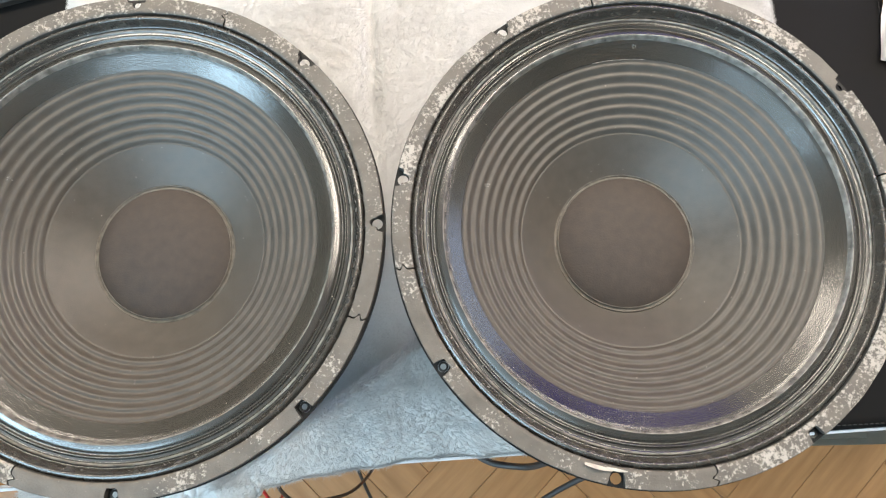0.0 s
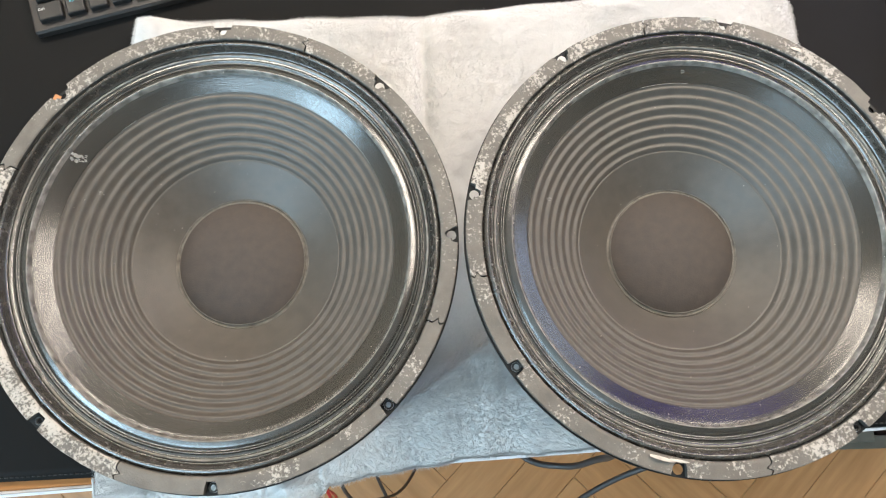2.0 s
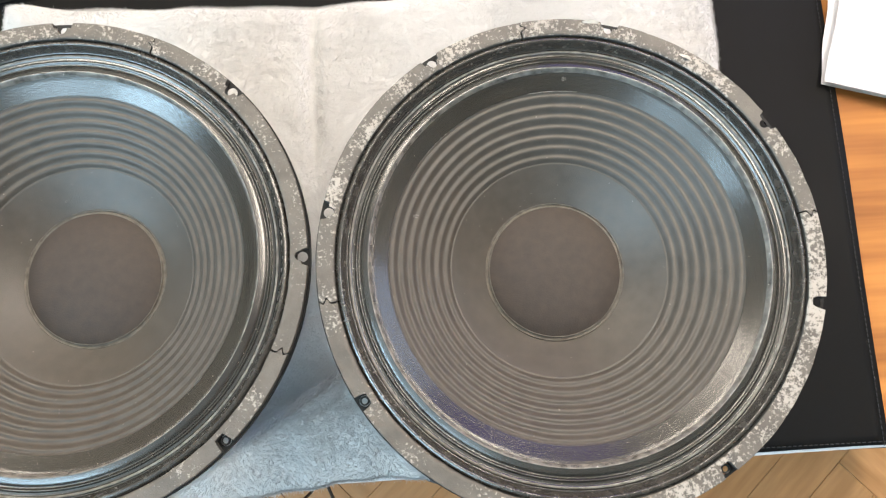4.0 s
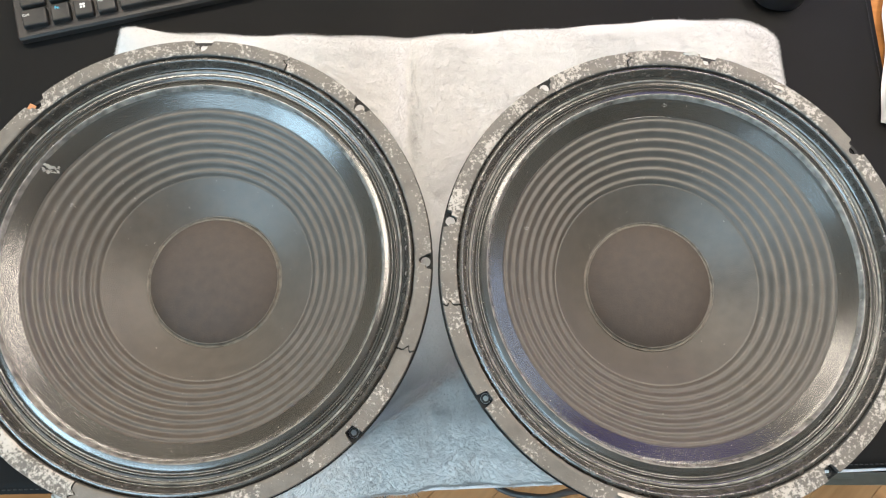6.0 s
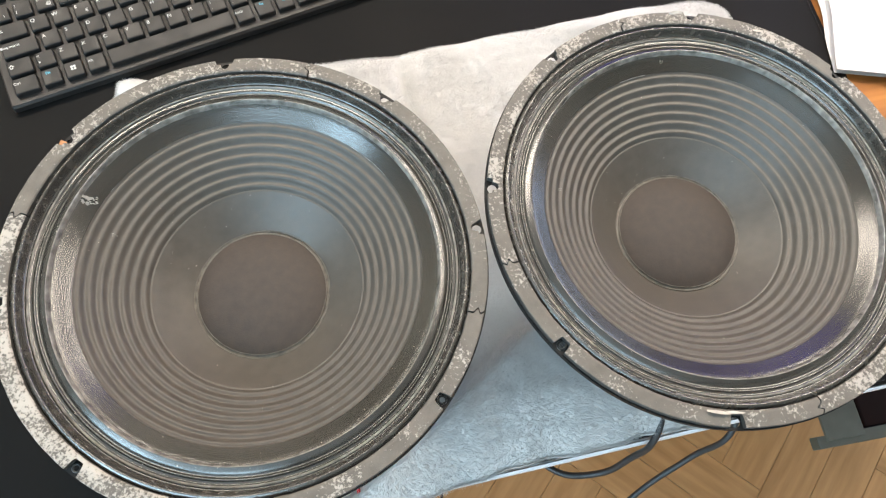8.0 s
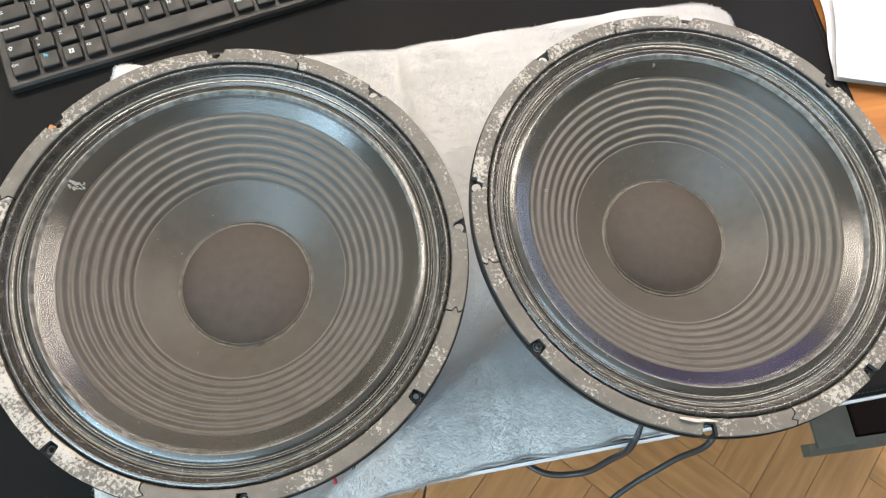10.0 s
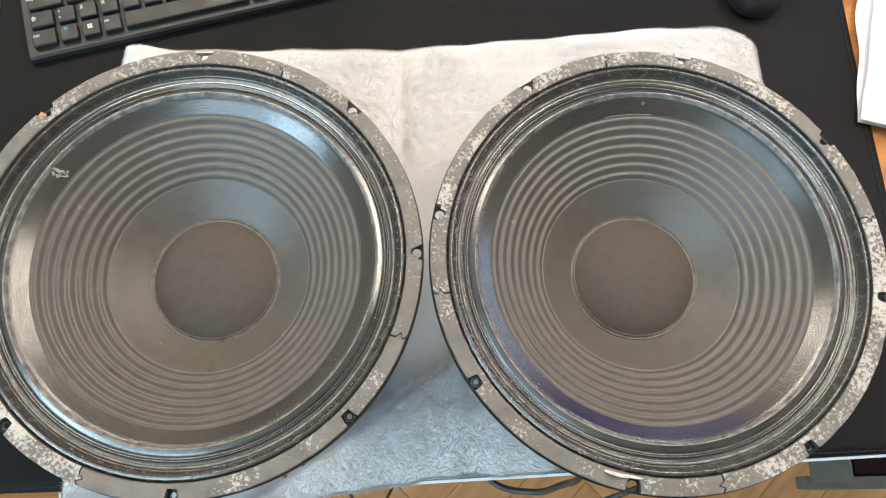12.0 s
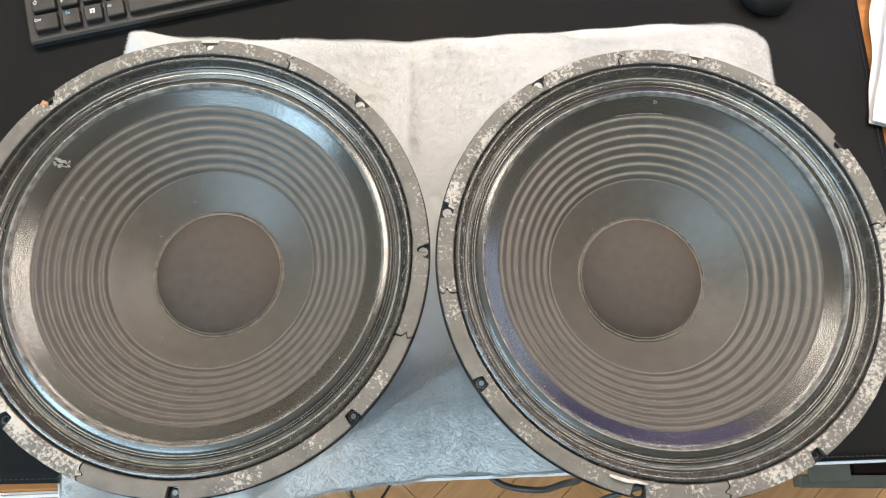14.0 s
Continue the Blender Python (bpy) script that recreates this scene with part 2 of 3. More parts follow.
# the window walls are built of pieces round their openings
wall("wall_south_a", 0.16, 0.12, H, (X0 + 0.08, Y0 - 0.06, 0), "plain painted wall beside the window")
wall("wall_south_b", 2.78, 0.12, H, (0.91, Y0 - 0.06, 0), "plain painted wall beside the window")
wall("wall_south_sill", 1.26, 0.12, 1.48, (-1.11, Y0 - 0.06, 0), "plain painted wall under the window")
wall("wall_south_head", 1.26, 0.12, H - 2.48, (-1.11, Y0 - 0.06, 2.48), "plain painted wall above the window")
wall("wall_west_a", 0.12, 0.22, H, (X0 - 0.06, -1.76, 0), "plain painted wall beside the west window")
wall("wall_west_b", 0.12, 3.17, H, (X0 - 0.06, 1.035, 0), "plain off-white painted side wall")
wall("wall_west_sill", 0.12, 1.10, 1.48, (X0 - 0.06, -1.10, 0), "plain painted wall under the west window")
wall("wall_west_head", 0.12, 1.10, H - 2.48, (X0 - 0.06, -1.10, 2.48), "plain painted wall above the west window")
solo("wall_north", box_bm(X1 - X0, 0.12, H, ((X0 + X1) / 2, Y1 + 0.06, 0)), M_WALL, "plain off-white painted wall behind the desk", "wall", kind="structure")
wall("wall_east_a", 0.12, 2.10, H, (X1 + 0.06, -0.70, 0), "plain painted wall beside the side window")
wall("wall_east_b", 0.12, 0.45, H, (X1 + 0.06, 2.375, 0), "plain painted wall beside the side window")
wall("wall_east_sill", 0.12, 1.80, 0.92, (X1 + 0.06, 1.25, 0), "plain painted wall under the side window")
wall("wall_east_head", 0.12, 1.80, H - 1.76, (X1 + 0.06, 1.25, 1.76), "plain painted wall above the side window")
side = thing("window_3", pose(X1 + 0.04, 1.25, 0.92), "white framed side window with daylight", "window", kind="structure")
for y in (-0.875, 0.0, 0.875):
    part("window_frame", box_bm(0.05, 0.05, 0.84, (0, y, 0), 0.004), M_TRIM, side)
for z in (0.0, 0.79):
    part("window_frame", box_bm(0.045, 1.70, 0.05, (0, 0, z), 0.004), M_TRIM, side)
solo("ceiling", box_bm(X1 - X0 + 0.24, Y1 - Y0 + 0.24, 0.12, ((X0 + X1) / 2, (Y0 + Y1) / 2, H)), M_CEIL, "plain white painted ceiling", "ceiling", kind="structure")
solo("floor", box_bm(X1 - X0 + 0.24, Y1 - Y0 + 0.24, 0.1, ((X0 + X1) / 2, (Y0 + Y1) / 2, -0.112)), M_JOINT, "herringbone parquet floor of warm oak blocks", "floor", kind="structure")

# ---------------------------------------------------------------- the desk, skewed a little to the loudspeakers
desk_m = pose(0, -0.1448, 0, 0, 0, 2.6)
desk = thing("desk", desk_m, "orange-brown oak laminate desk with white front edge", "desk")
part("desktop", box_bm(1.7, 0.80, 0.026, (0.05, 0.4025, DESK - 0.026), 0.002), M_DESK, desk)
bm = box_bm(1.7, 0.0048, 0.022, (0.05, 0.0001, DESK - 0.0215), 0.0025, 3)
part("edge_trim", bm, M_TRIM, desk, "rounded white plastic edge trim", True)
for x in (-0.70, 0.78):
    part("leg", box_bm(0.04, 0.60, 0.03, (x, 0.42, 0.0), 0.004), M_GREY, desk)
    part("leg_post", box_bm(0.04, 0.07, DESK - 0.056, (x, 0.48, 0.03), 0.004), M_GREY, desk)

# mat
mat_m = pose(0.012, -0.1406, DESK, 0, 0, 1.87)
mat = thing("desk_mat", mat_m, "black leatherette desk mat with stitched border on desk", "desk mat")
bm = bmesh.new()
MW, MD = 0.820, 0.62


def mat_edge(s, amp=0.0012):
    return amp * (math.sin(s * 9 + 1) + 0.5 * math.sin(s * 23 + 2))


nx, ny = 82, 62
grid = {}
for i in range(nx + 1):
    for j in range(ny + 1):
        u, v = i / nx, j / ny
        x = (u - 0.5) * MW + (mat_edge(v * MD) if i in (0, nx) else 0) + (u - 0.5) * 0.012 * (v - 0.3)
        y = v * MD + (mat_edge(u * MW) if j in (0, ny) else 0)
        z = 0.0022 + 0.0006 * noise.noise(Vector((x * 6, y * 6, 0)))
        grid[i, j] = bm.verts.new((x, y, z))
for i in range(nx):
    for j in range(ny):
        bm.faces.new((grid[i, j], grid[i + 1, j], grid[i + 1, j + 1], grid[i, j + 1]))
bmesh.ops.recalc_face_normals(bm, faces=bm.faces)
top = list(bm.faces)
ret = bmesh.ops.extrude_face_region(bm, geom=top)
for v in [g for g in ret["geom"] if isinstance(g, bmesh.types.BMVert)]:
    v.co.z += 0.002
bmesh.ops.recalc_face_normals(bm, faces=bm.faces)
part("sheet", bm, M_MAT, mat, "", True)
verts, faces = [], []
for side in range(3):
    length = MD if side < 2 else MW
    count = int(length / 0.0042)
    for q in range(count):
        s = (q + 0.5) * 0.0042
        if side == 0:
            cx, cy, dx, dy = -MW / 2 + 0.0042, s, 0.0004, 0.0014
        elif side == 1:
            cx, cy, dx, dy = MW / 2 - 0.0042, s, 0.0004, 0.0014
        else:
            cx, cy, dx, dy = s - MW / 2, 0.0042, 0.0014, 0.0004
        b = len(verts)
        verts += [(cx - dx, cy - dy, 0.0046), (cx + dx, cy - dy, 0.0046), (cx + dx, cy + dy, 0.0046), (cx - dx, cy + dy, 0.0046), (cx, cy, 0.0052)]
        faces += [(b, b + 1, b + 4), (b + 1, b + 2, b + 4), (b + 2, b + 3, b + 4), (b + 3, b, b + 4)]
child("stitching", mesh_from("stitching", verts, faces, M_STITCH), mat, "fine dark border stitching")
MAT = DESK + 0.0044

# ---------------------------------------------------------------- towel
T_LEFT, T_RIGHT = -0.288, 0.310


FRONT = [(-0.40, -0.168), (-0.28, -0.166), (-0.15, -0.161), (-0.08, -0.157), (-0.03, -0.1475), (0.0, -0.1440), (0.10, -0.1382), (0.16, -0.1368), (0.40, -0.127)]


def towel_front(x):
    """Where the towel's front edge lies, and how far it hangs over the desk's edge."""
    for (xa, ya), (xb, yb) in zip(FRONT, FRONT[1:]):
        if x <= xb:
            break
    y = ya + (yb - ya) * (x - xa) / (xb - xa) + 0.0012 * math.sin(x * 70) + 0.0008 * math.sin(x * 170 + 2)
    hang = 0.075 * max(0.0, min(1.0, (-0.105 - x) / 0.05)) * (0.75 + 0.25 * math.sin(x * 60))
    return y, hang


def towel_back(x):
    return 0.2375 + 0.026 * max(0.0, min(1.0, (x + 0.03) / 0.25)) + 0.0006 * math.sin(x * 41) + 0.0006 * math.sin(x * 97 + 1)


def towel_point(u, v):
    """A place on the towel's upper face; u and v run from 0 to 1 across and up it."""
    left = T_LEFT + 0.011 * v ** 2 + 0.004 * math.sin(v * 13)
    right = T_RIGHT - 0.055 * (1 - v) ** 2 + 0.002 * math.sin(v * 17)
    corner = max(0.0, (u - 0.93) / 0.07)
    x = left + (right - left) * u
    yf, hang = towel_front(x)
    yb = towel_back(x) - 0.020 * corner ** 2.5
    depth = yb - yf
    s = v * (depth + hang) - hang
    edge = min(u * 0.58, (1 - u) * 0.58, (1 - v) * depth, v * (depth + hang) + (0.004 if hang < 0.004 else 0.0))
    e = min(1.0, max(0.0, edge) / 0.022)
    thick = 0.004 + 0.021 * math.sqrt(max(0.0, 1 - (1 - e) ** 2))
    y = yf + s
    thick += 0.0050 * noise.noise(Vector((x * 11, y * 11, 3))) * e + 0.0018 * noise.noise(Vector((x * 34, y * 34, 7))) * e + 0.0007 * noise.noise(Vector((x * 125, y * 125, 11))) * e
    thick -= 0.0055 * math.exp(-((x + 0.026 + 0.03 * (y - 0.2)) / 0.006) ** 2) * max(0.0, min(1.0, (y - 0.08) / 0.05)) * e
    thick += 0.010 * math.exp(-((x + 0.262) / 0.016) ** 2 - ((y - 0.225) / 0.018) ** 2)
    # assumed slanting fold: raised front steps down, putting the gap between loudspeakers in shade
    across, along = -0.57 * (x + 0.020) + 0.82 * (y + 0.078), 0.82 * (x + 0.020) + 0.57 * (y + 0.078)
    step = 1 / (1 + math.exp(max(-40.0, min(40.0, -across / 0.0016))))
    soft = min(1.0, max(0.0, edge) / 0.055)
    thick += e * (0.022 * soft * soft * (3 - 2 * soft) * (1 - step) * max(0.0, min(1.0, (-0.015 - y) / 0.03)) - 0.017 * step * math.exp(-(along / 0.12) ** 4 - max(0.0, across - 0.05) / 0.06))
    thick = max(thick, 0.004)
    for cx in (-0.158, 0.1505):
        d = math.hypot(x - cx, y)
        if d < 0.115:
            thick -= max(0.0, thick - 0.016) * min(1.0, (0.115 - d) / 0.03)
    if s < 0:
        a = min(1.0, -s / 0.020) * math.pi / 2
        out = 0.012 + thick * 0.75
        y = yf - out * math.sin(a)
        z = DESK - 0.010 + out * math.cos(a) - max(0.0, -s - 0.020)
        return Vector((x, y, z))
    return Vector((x, y, MAT + thick))


NU, NV = 300, 210
verts = [towel_point(i / NU, j / NV) for j in range(NV + 1) for i in range(NU + 1)]
base = len(verts)
faces = [(j * (NU + 1) + i, j * (NU + 1) + i + 1, (j + 1) * (NU + 1) + i + 1, (j + 1) * (NU + 1) + i) for j in range(NV) for i in range(NU)]
ring = [i for i in range(NU + 1)] + [(j + 1) * (NU + 1) - 1 for j in range(1, NV + 1)] + [NV * (NU + 1) + i for i in range(NU - 1, -1, -1)] + [j * (NU + 1) for j in range(NV - 1, 0, -1)]
for q in ring:
    v = verts[q]
    verts.append(Vector((v.x, v.y, max(v.z - 0.006, MAT + 0.0005)) if v.z > MAT else (v.x, v.y + 0.006, v.z)))
for q in range(len(ring)):
    p = (q + 1) % len(ring)
    faces.append((ring[q], base + q, base + p, ring[p]))
towel = thing("towel", Matrix.Identity(4), "white plush terry towel under two loudspeakers, hanging over desk edge", "towel")
child("cloth", mesh_from("cloth", verts, faces, M_TOWEL, True), towel)

# the pile, in locks that lean together
rng = np.random.default_rng(11)
PILE = 360000
verts, faces = [], []
us, vs = rng.random(PILE), rng.random(PILE)
lean = rng.normal(0, 0.45, (PILE, 2))
long = rng.uniform(0.0014, 0.0035, PILE)
turn = rng.uniform(0, math.pi, PILE)
keep = 0
for q in range(PILE):
    u, v = float(us[q]), float(vs[q])
    if q % 8 == 0:
        if q % 32 == 0:
            u = 0.002 if q % 64 else 0.998
        elif q % 16 == 0:
            v = 0.998
        elif q % 24 == 0:
            v = 0.003
    p = towel_point(u, v)
    if min(math.hypot(p.x + 0.158, p.y), math.hypot(p.x - 0.1505, p.y)) < 0.108:
        continue
    c = noise.noise_vector(Vector((p.x * 16, p.y * 16, 0)))
    out = Vector((lean[q, 0] * 0.9 + c.x * 1.6, lean[q, 1] * 0.9 + c.y * 1.6, 0.38 + 0.12 * abs(lean[q, 0])))
    if p.z < DESK:
        out = Vector((out.x, -0.9, -0.2 + out.y * 0.4))
    out = out.normalized() * float(long[q]) * (1.2 if q % 8 == 0 else 1.0) * (1.35 if p.y < -0.05 else 1.0)
    w = 0.00025
    side = Vector((math.cos(turn[q]) * w, math.sin(turn[q]) * w, 0))
    b = len(verts)
    verts += [p - side - out * 0.15, p + side - out * 0.15, p + out + side * 0.2]
    faces.append((b, b + 1, b + 2))
pile = child("fleece", mesh_from("fleece", verts, faces, M_PILE), towel, "soft white looped pile")
pile["kind"] = "stuff"

# ---------------------------------------------------------------- loudspeakers
R_OUT, R_IN, R_FLANGE = 0.1519, 0.1414, 0.1529
CONE_PTS = [(0.0470, -0.0632), (0.0600, -0.0535), (0.0707, -0.0445), (0.0850, -0.0342), (0.0980, -0.0252), (0.1100, -0.0170), (0.1160, -0.0122), (0.1225, -0.0072)]


def cone_z(r):
    for (r0, z0), (r1, z1) in zip(CONE_PTS, CONE_PTS[1:]):
        if r <= r1:
            return z0 + (z1 - z0) * (r - r0) / (r1 - r0)
    return CONE_PTS[-1][1]


def smooth_cone_z(r):
    return (cone_z(r - 0.004) + cone_z(r) * 2 + cone_z(r + 0.004)) / 4 if r > 0.052 else cone_z(r)


def rib(r):
    """Seven pressed rings between the smooth throat and the lacquered edge."""
    if r < 0.0707 or r > 0.1102:
        return 0.0
    fade = min(1.0, (r - 0.0707) / 0.0008, (0.1102 - r) / 0.0012)
    return 0.00076 * -math.cos(2 * math.pi * (r - 0.0707) / 0.00564) * fade


SEAM = [(0.0, 0.0), (0.30, -0.10), (0.42, 0.25), (0.50, 0.95), (0.60, 1.25), (0.68, 0.55), (0.78, 0.05), (0.88, 0.35), (1.0, 0.75)]


def seam_at(u, flip):
    for (a, x), (b, y) in zip(SEAM, SEAM[1:]):
        if u <= b:
            return flip * (x + (y - x) * (u - a) / (b - a))
    return flip * SEAM[-1][1]


def loudspeaker(cx, cy, cz, hole0, seam0, flip, seed, keyed, cap_y, wear, label):
    sp = thing("loudspeaker", pose(cx, cy, cz), label, "loudspeaker", "pair of loudspeakers")
    rnd = random.Random(seed)
    # cone: smooth throat and rings
    rs = [0.0470 + 0.0008 * i for i in range(30)]
    rs += [0.0707 + 0.00564 / 20 * i for i in range(142)]
    v, f = revolve([(r, smooth_cone_z(r) + rib(r)) for r in rs], 320, 0.00015, seed)
    child("cone", mesh_from("cone", v, f, M_CONE, True), sp, "dark grey ribbed paper cone")
    prof = [(0.1105 + 0.0003 * i, smooth_cone_z(0.1105 + 0.0003 * i)) for i in range(36)]
    v, f = revolve(prof, 320, 0.0002, seed + 1)
    child("cone_edge", mesh_from("cone_edge", v, f, M_DOPE, True), sp, "glossy lacquered black cone edge")
    # surround: glue bead, two rolls and the flat lip under the gasket
    pts = [(0.1200, -0.0094), (0.1205, -0.0082), (0.1210, -0.0068), (0.1216, -0.0058), (0.1222, -0.0057), (0.1231, -0.0060), (0.1242, -0.0064), (0.1253, -0.0069), (0.1262, -0.0075), (0.1270, -0.0080),
           (0.1277, -0.0077), (0.1283, -0.0070), (0.1288, -0.0067), (0.1293, -0.0070), (0.1299, -0.0076), (0.1306, -0.0077), (0.1313, -0.0077), (0.1321, -0.0071), (0.1327, -0.0066), (0.1333, -0.0069), (0.1338, -0.0071),
           (0.1344, -0.0072), (0.1350, -0.0066), (0.1356, -0.0054), (0.1362, -0.0038), (0.1368, -0.0022), (0.1374, -0.0010), (0.1381, -0.0006), (0.1389, -0.0009), (0.1398, -0.0015), (0.1407, -0.0026), (0.1419, -0.0042)]
    fine = []
    for i in range(len(pts) - 1):
        p0, p1, p2, p3 = (Vector(pts[min(max(i + o, 0), len(pts) - 1)]) for o in (-1, 0, 1, 2))
        for t in (0.0, 0.25, 0.5, 0.75):
            q = 0.5 * (2 * p1 + (p2 - p0) * t + (2 * p0 - 5 * p1 + 4 * p2 - p3) * t * t + (3 * p1 - p0 - 3 * p2 + p3) * t ** 3)
            fine.append((q.x, q.y))
    v, f = revolve(fine + [pts[-1]], 360, 0.0002, seed + 2)
    for i, p in enumerate(v):
        k = noise.noise(Vector((p[0] * 60, p[1] * 60, seed)))
        v[i] = (p[0], p[1], p[2] + 0.00010 * k)
    me = mesh_from("surround", v, f, [M_SURROUND, M_BEAD_GLINT, M_LIP], True)
    n_q = len(fine)
    me.polygons.foreach_set("material_index", [1 if fine[q % n_q][0] < 0.1219 or 0.1320 < fine[q % n_q][0] < 0.1334 else 2 if fine[q % n_q][0] > 0.1352 else 0 for q in range(len(f))])
    child("surround", me, sp, "black lacquered corrugated surround")
    # dust cap and its glue ring
    cap = [(0.0001, -0.0535), (0.010, -0.0538), (0.020, -0.0548), (0.030, -0.0568), (0.038, -0.0592), (0.0425, -0.0612), (0.0445, -0.0624)]
    capf = []
    for a, b in zip(cap, cap[1:]):
        capf += [a, ((a[0] + b[0]) / 2, (a[1] + b[1]) / 2)]
    v, f = revolve(capf + [cap[-1]], 160)
    child("dust_cap", mesh_from("dust_cap", v, f, M_CAP, True), sp, "matt brown-grey felt dust cap", pose(0, cap_y, 0))
    v, f = revolve([(0.0440, -0.0624), (0.0442, -0.0619), (0.0445, -0.0618), (0.0447, -0.0622), (0.0448, -0.0634), (0.0463, -0.0640), (0.0466, -0.0629), (0.0469, -0.0626), (0.0472, -0.0630), (0.0476, -0.0640)], 220)
    for i, p in enumerate(v):
        v[i] = (p[0], p[1], p[2] + 0.0004 * noise.noise(Vector((p[0] * 260, p[1] * 260, seed + 5))))
    child("glue_ring", mesh_from("glue_ring", v, f, M_GLUE, True), sp, "thin pale ring of dried glue", pose(0, cap_y, 0))
    # dust and flakes lying in the cone; specks on the surround draw its sparkles
    verts, faces = [], []
    for k in range(230):
        a, r = rnd.uniform(0, 2 * math.pi), (rnd.uniform(0.05, 0.120) if k % 3 == 0 else rnd.uniform(0.1205, 0.1385))
        if r < 0.1203:
            z = smooth_cone_z(r) + rib(r)
        else:
            z = next(z0 + (z1 - z0) * (r - r0) / (r1 - r0) for (r0, z0), (r1, z1) in zip(pts, pts[1:]) if r <= r1)
        size = rnd.uniform(0.00015, 0.00042) * (1.6 if rnd.random() < 0.06 else 1)
        b = len(verts)
        for t in (0, 2.1, 4.2):
            q = size * rnd.uniform(0.6, 1.5)
            verts.append((r * math.cos(a) + q * math.cos(t + k), r * math.sin(a) + q * math.sin(t + k), z + 0.00005))
        verts.append((r * math.cos(a), r * math.sin(a), z + size * 0.9))
        faces += [(b, b + 1, b + 3), (b + 1, b + 2, b + 3), (b + 2, b, b + 3)]
    dust = child("dust", mesh_from("dust", verts, faces, M_TEAR), sp, "pale specks of dust and sparkle")
    dust["kind"] = "stuff"
    holes = [hole0 + 45 * k for k in range(8)]
    # steel flange with eight bolt holes
    verts, faces, idx = [], [], {}
    steps, radial = 1440, [0.1424, 0.1434, 0.1446, 0.1458, 0.1468, 0.1478, 0.1486, 0.1494, 0.1504, 0.1514, 0.1526, R_FLANGE]
    hole_r, hole_c = 0.0031, 0.1482
    hc = [(hole_c * math.cos(radians(a)), hole_c * math.sin(radians(a))) for a in holes]

    def near(x, y):
        return min(((math.hypot(x - a, y - b)), a, b) for a, b in hc)

    for i in range(steps):
        a = 2 * math.pi * i / steps
        for r in radial:
            idx[i, r] = len(verts)
            verts.append([r * math.cos(a), r * math.sin(a), -0.0052])
    dead = set()
    for i in range(steps):
        a = 360 * i / steps
        close = any(abs((a - h + 180) % 360 - 180) < 2.2 for h in holes)
        for r0, r1 in zip(radial, radial[1:]):
            q = (idx[i, r0], idx[(i + 1) % steps, r0], idx[(i + 1) % steps, r1], idx[i, r1])
            if close:
                mx, my = sum(verts[k][0] for k in q) / 4, sum(verts[k][1] for k in q) / 4
                if near(mx, my)[0] < hole_r:
                    dead.update(q)
                    continue
            faces.append(q)
    for k in dead:
        d, a, b = near(verts[k][0], verts[k][1])
        if d > 1e-6:
            verts[k][0], verts[k][1] = a + (verts[k][0] - a) * hole_r / d, b + (verts[k][1] - b) * hole_r / d
    n0 = len(verts)
    for i in range(steps):
        x, y, z = verts[idx[i, R_FLANGE]]
        verts.append([x, y, z - 0.004])
    for i in range(steps):
        j = (i + 1) % steps
        faces.append((idx[i, R_FLANGE], idx[j, R_FLANGE], n0 + j, n0 + i))
    child("flange", mesh_from("flange", verts, faces, M_STEEL), sp, "thin black steel rim with bolt holes")
    # basket: bowl ring, eight arms, magnet; ring and arms enlarged to block low light
    v, f = revolve([(0.1422, -0.0062), (0.1415, -0.022), (0.1350, -0.052), (0.132, -0.052), (0.1375, -0.022), (0.1385, -0.0095)], 96)
    child("basket_rim", mesh_from("basket_rim", v, f, M_STEEL, True), sp)
    for k in range(8):
        bm = box_bm(0.062, 0.003, 0.094, (0, 0, -0.047), 0.001, 1)
        arm = part("basket_arm", bm, M_STEEL, sp)
        arm.matrix_local = Matrix.Rotation(radians(22 + 45 * k), 4, "Z") @ pose(0.105, 0, -0.066, 0, 42, 0) @ pose(0, 0, 0, 0, 0, 90)
    v, f = revolve([(0.0001, -0.098), (0.070, -0.098), (0.078, -0.099), (0.078, -0.106), (0.0001, -0.106)], 96)
    child("basket_plate", mesh_from("basket_plate", v, f, M_STEEL), sp)
    low = -(cz - MAT - 0.0162)
    v, f = revolve([(0.0001, -0.106), (0.074, -0.106), (0.0775, -0.109), (0.0775, low + 0.010), (0.075, low + 0.007), (0.060, low + 0.006), (0.060, low), (0.0001, low)], 96)
    child("magnet", mesh_from("magnet", v, f, M_MAGNET), sp, "round ferrite magnet")
    # gasket: four arcs of board with notches at the bolt holes
    for k in range(4):
        a0, a1 = seam0 + 90 * k, seam0 + 90 * (k + 1)
        count, us = 900, [0, 0.06, 0.2, 0.32, 0.42, 0.50, 0.60, 0.68, 0.78, 0.88, 0.96, 1.0]
        verts, faces, mats = [], [], []
        gap = 0.21
        widths = {h: (rnd.uniform(2.0, 2.8), rnd.uniform(1.7, 2.5), 0.0036, 0.0040) if n_h in keyed else (rnd.uniform(1.5, 2.0), rnd.uniform(1.2, 1.9), rnd.uniform(0.0066, 0.0084), 0.0)
                  for n_h, h in enumerate(holes)}
        lift = [rnd.uniform(-0.0002, 0.0004) for _ in range(2)]
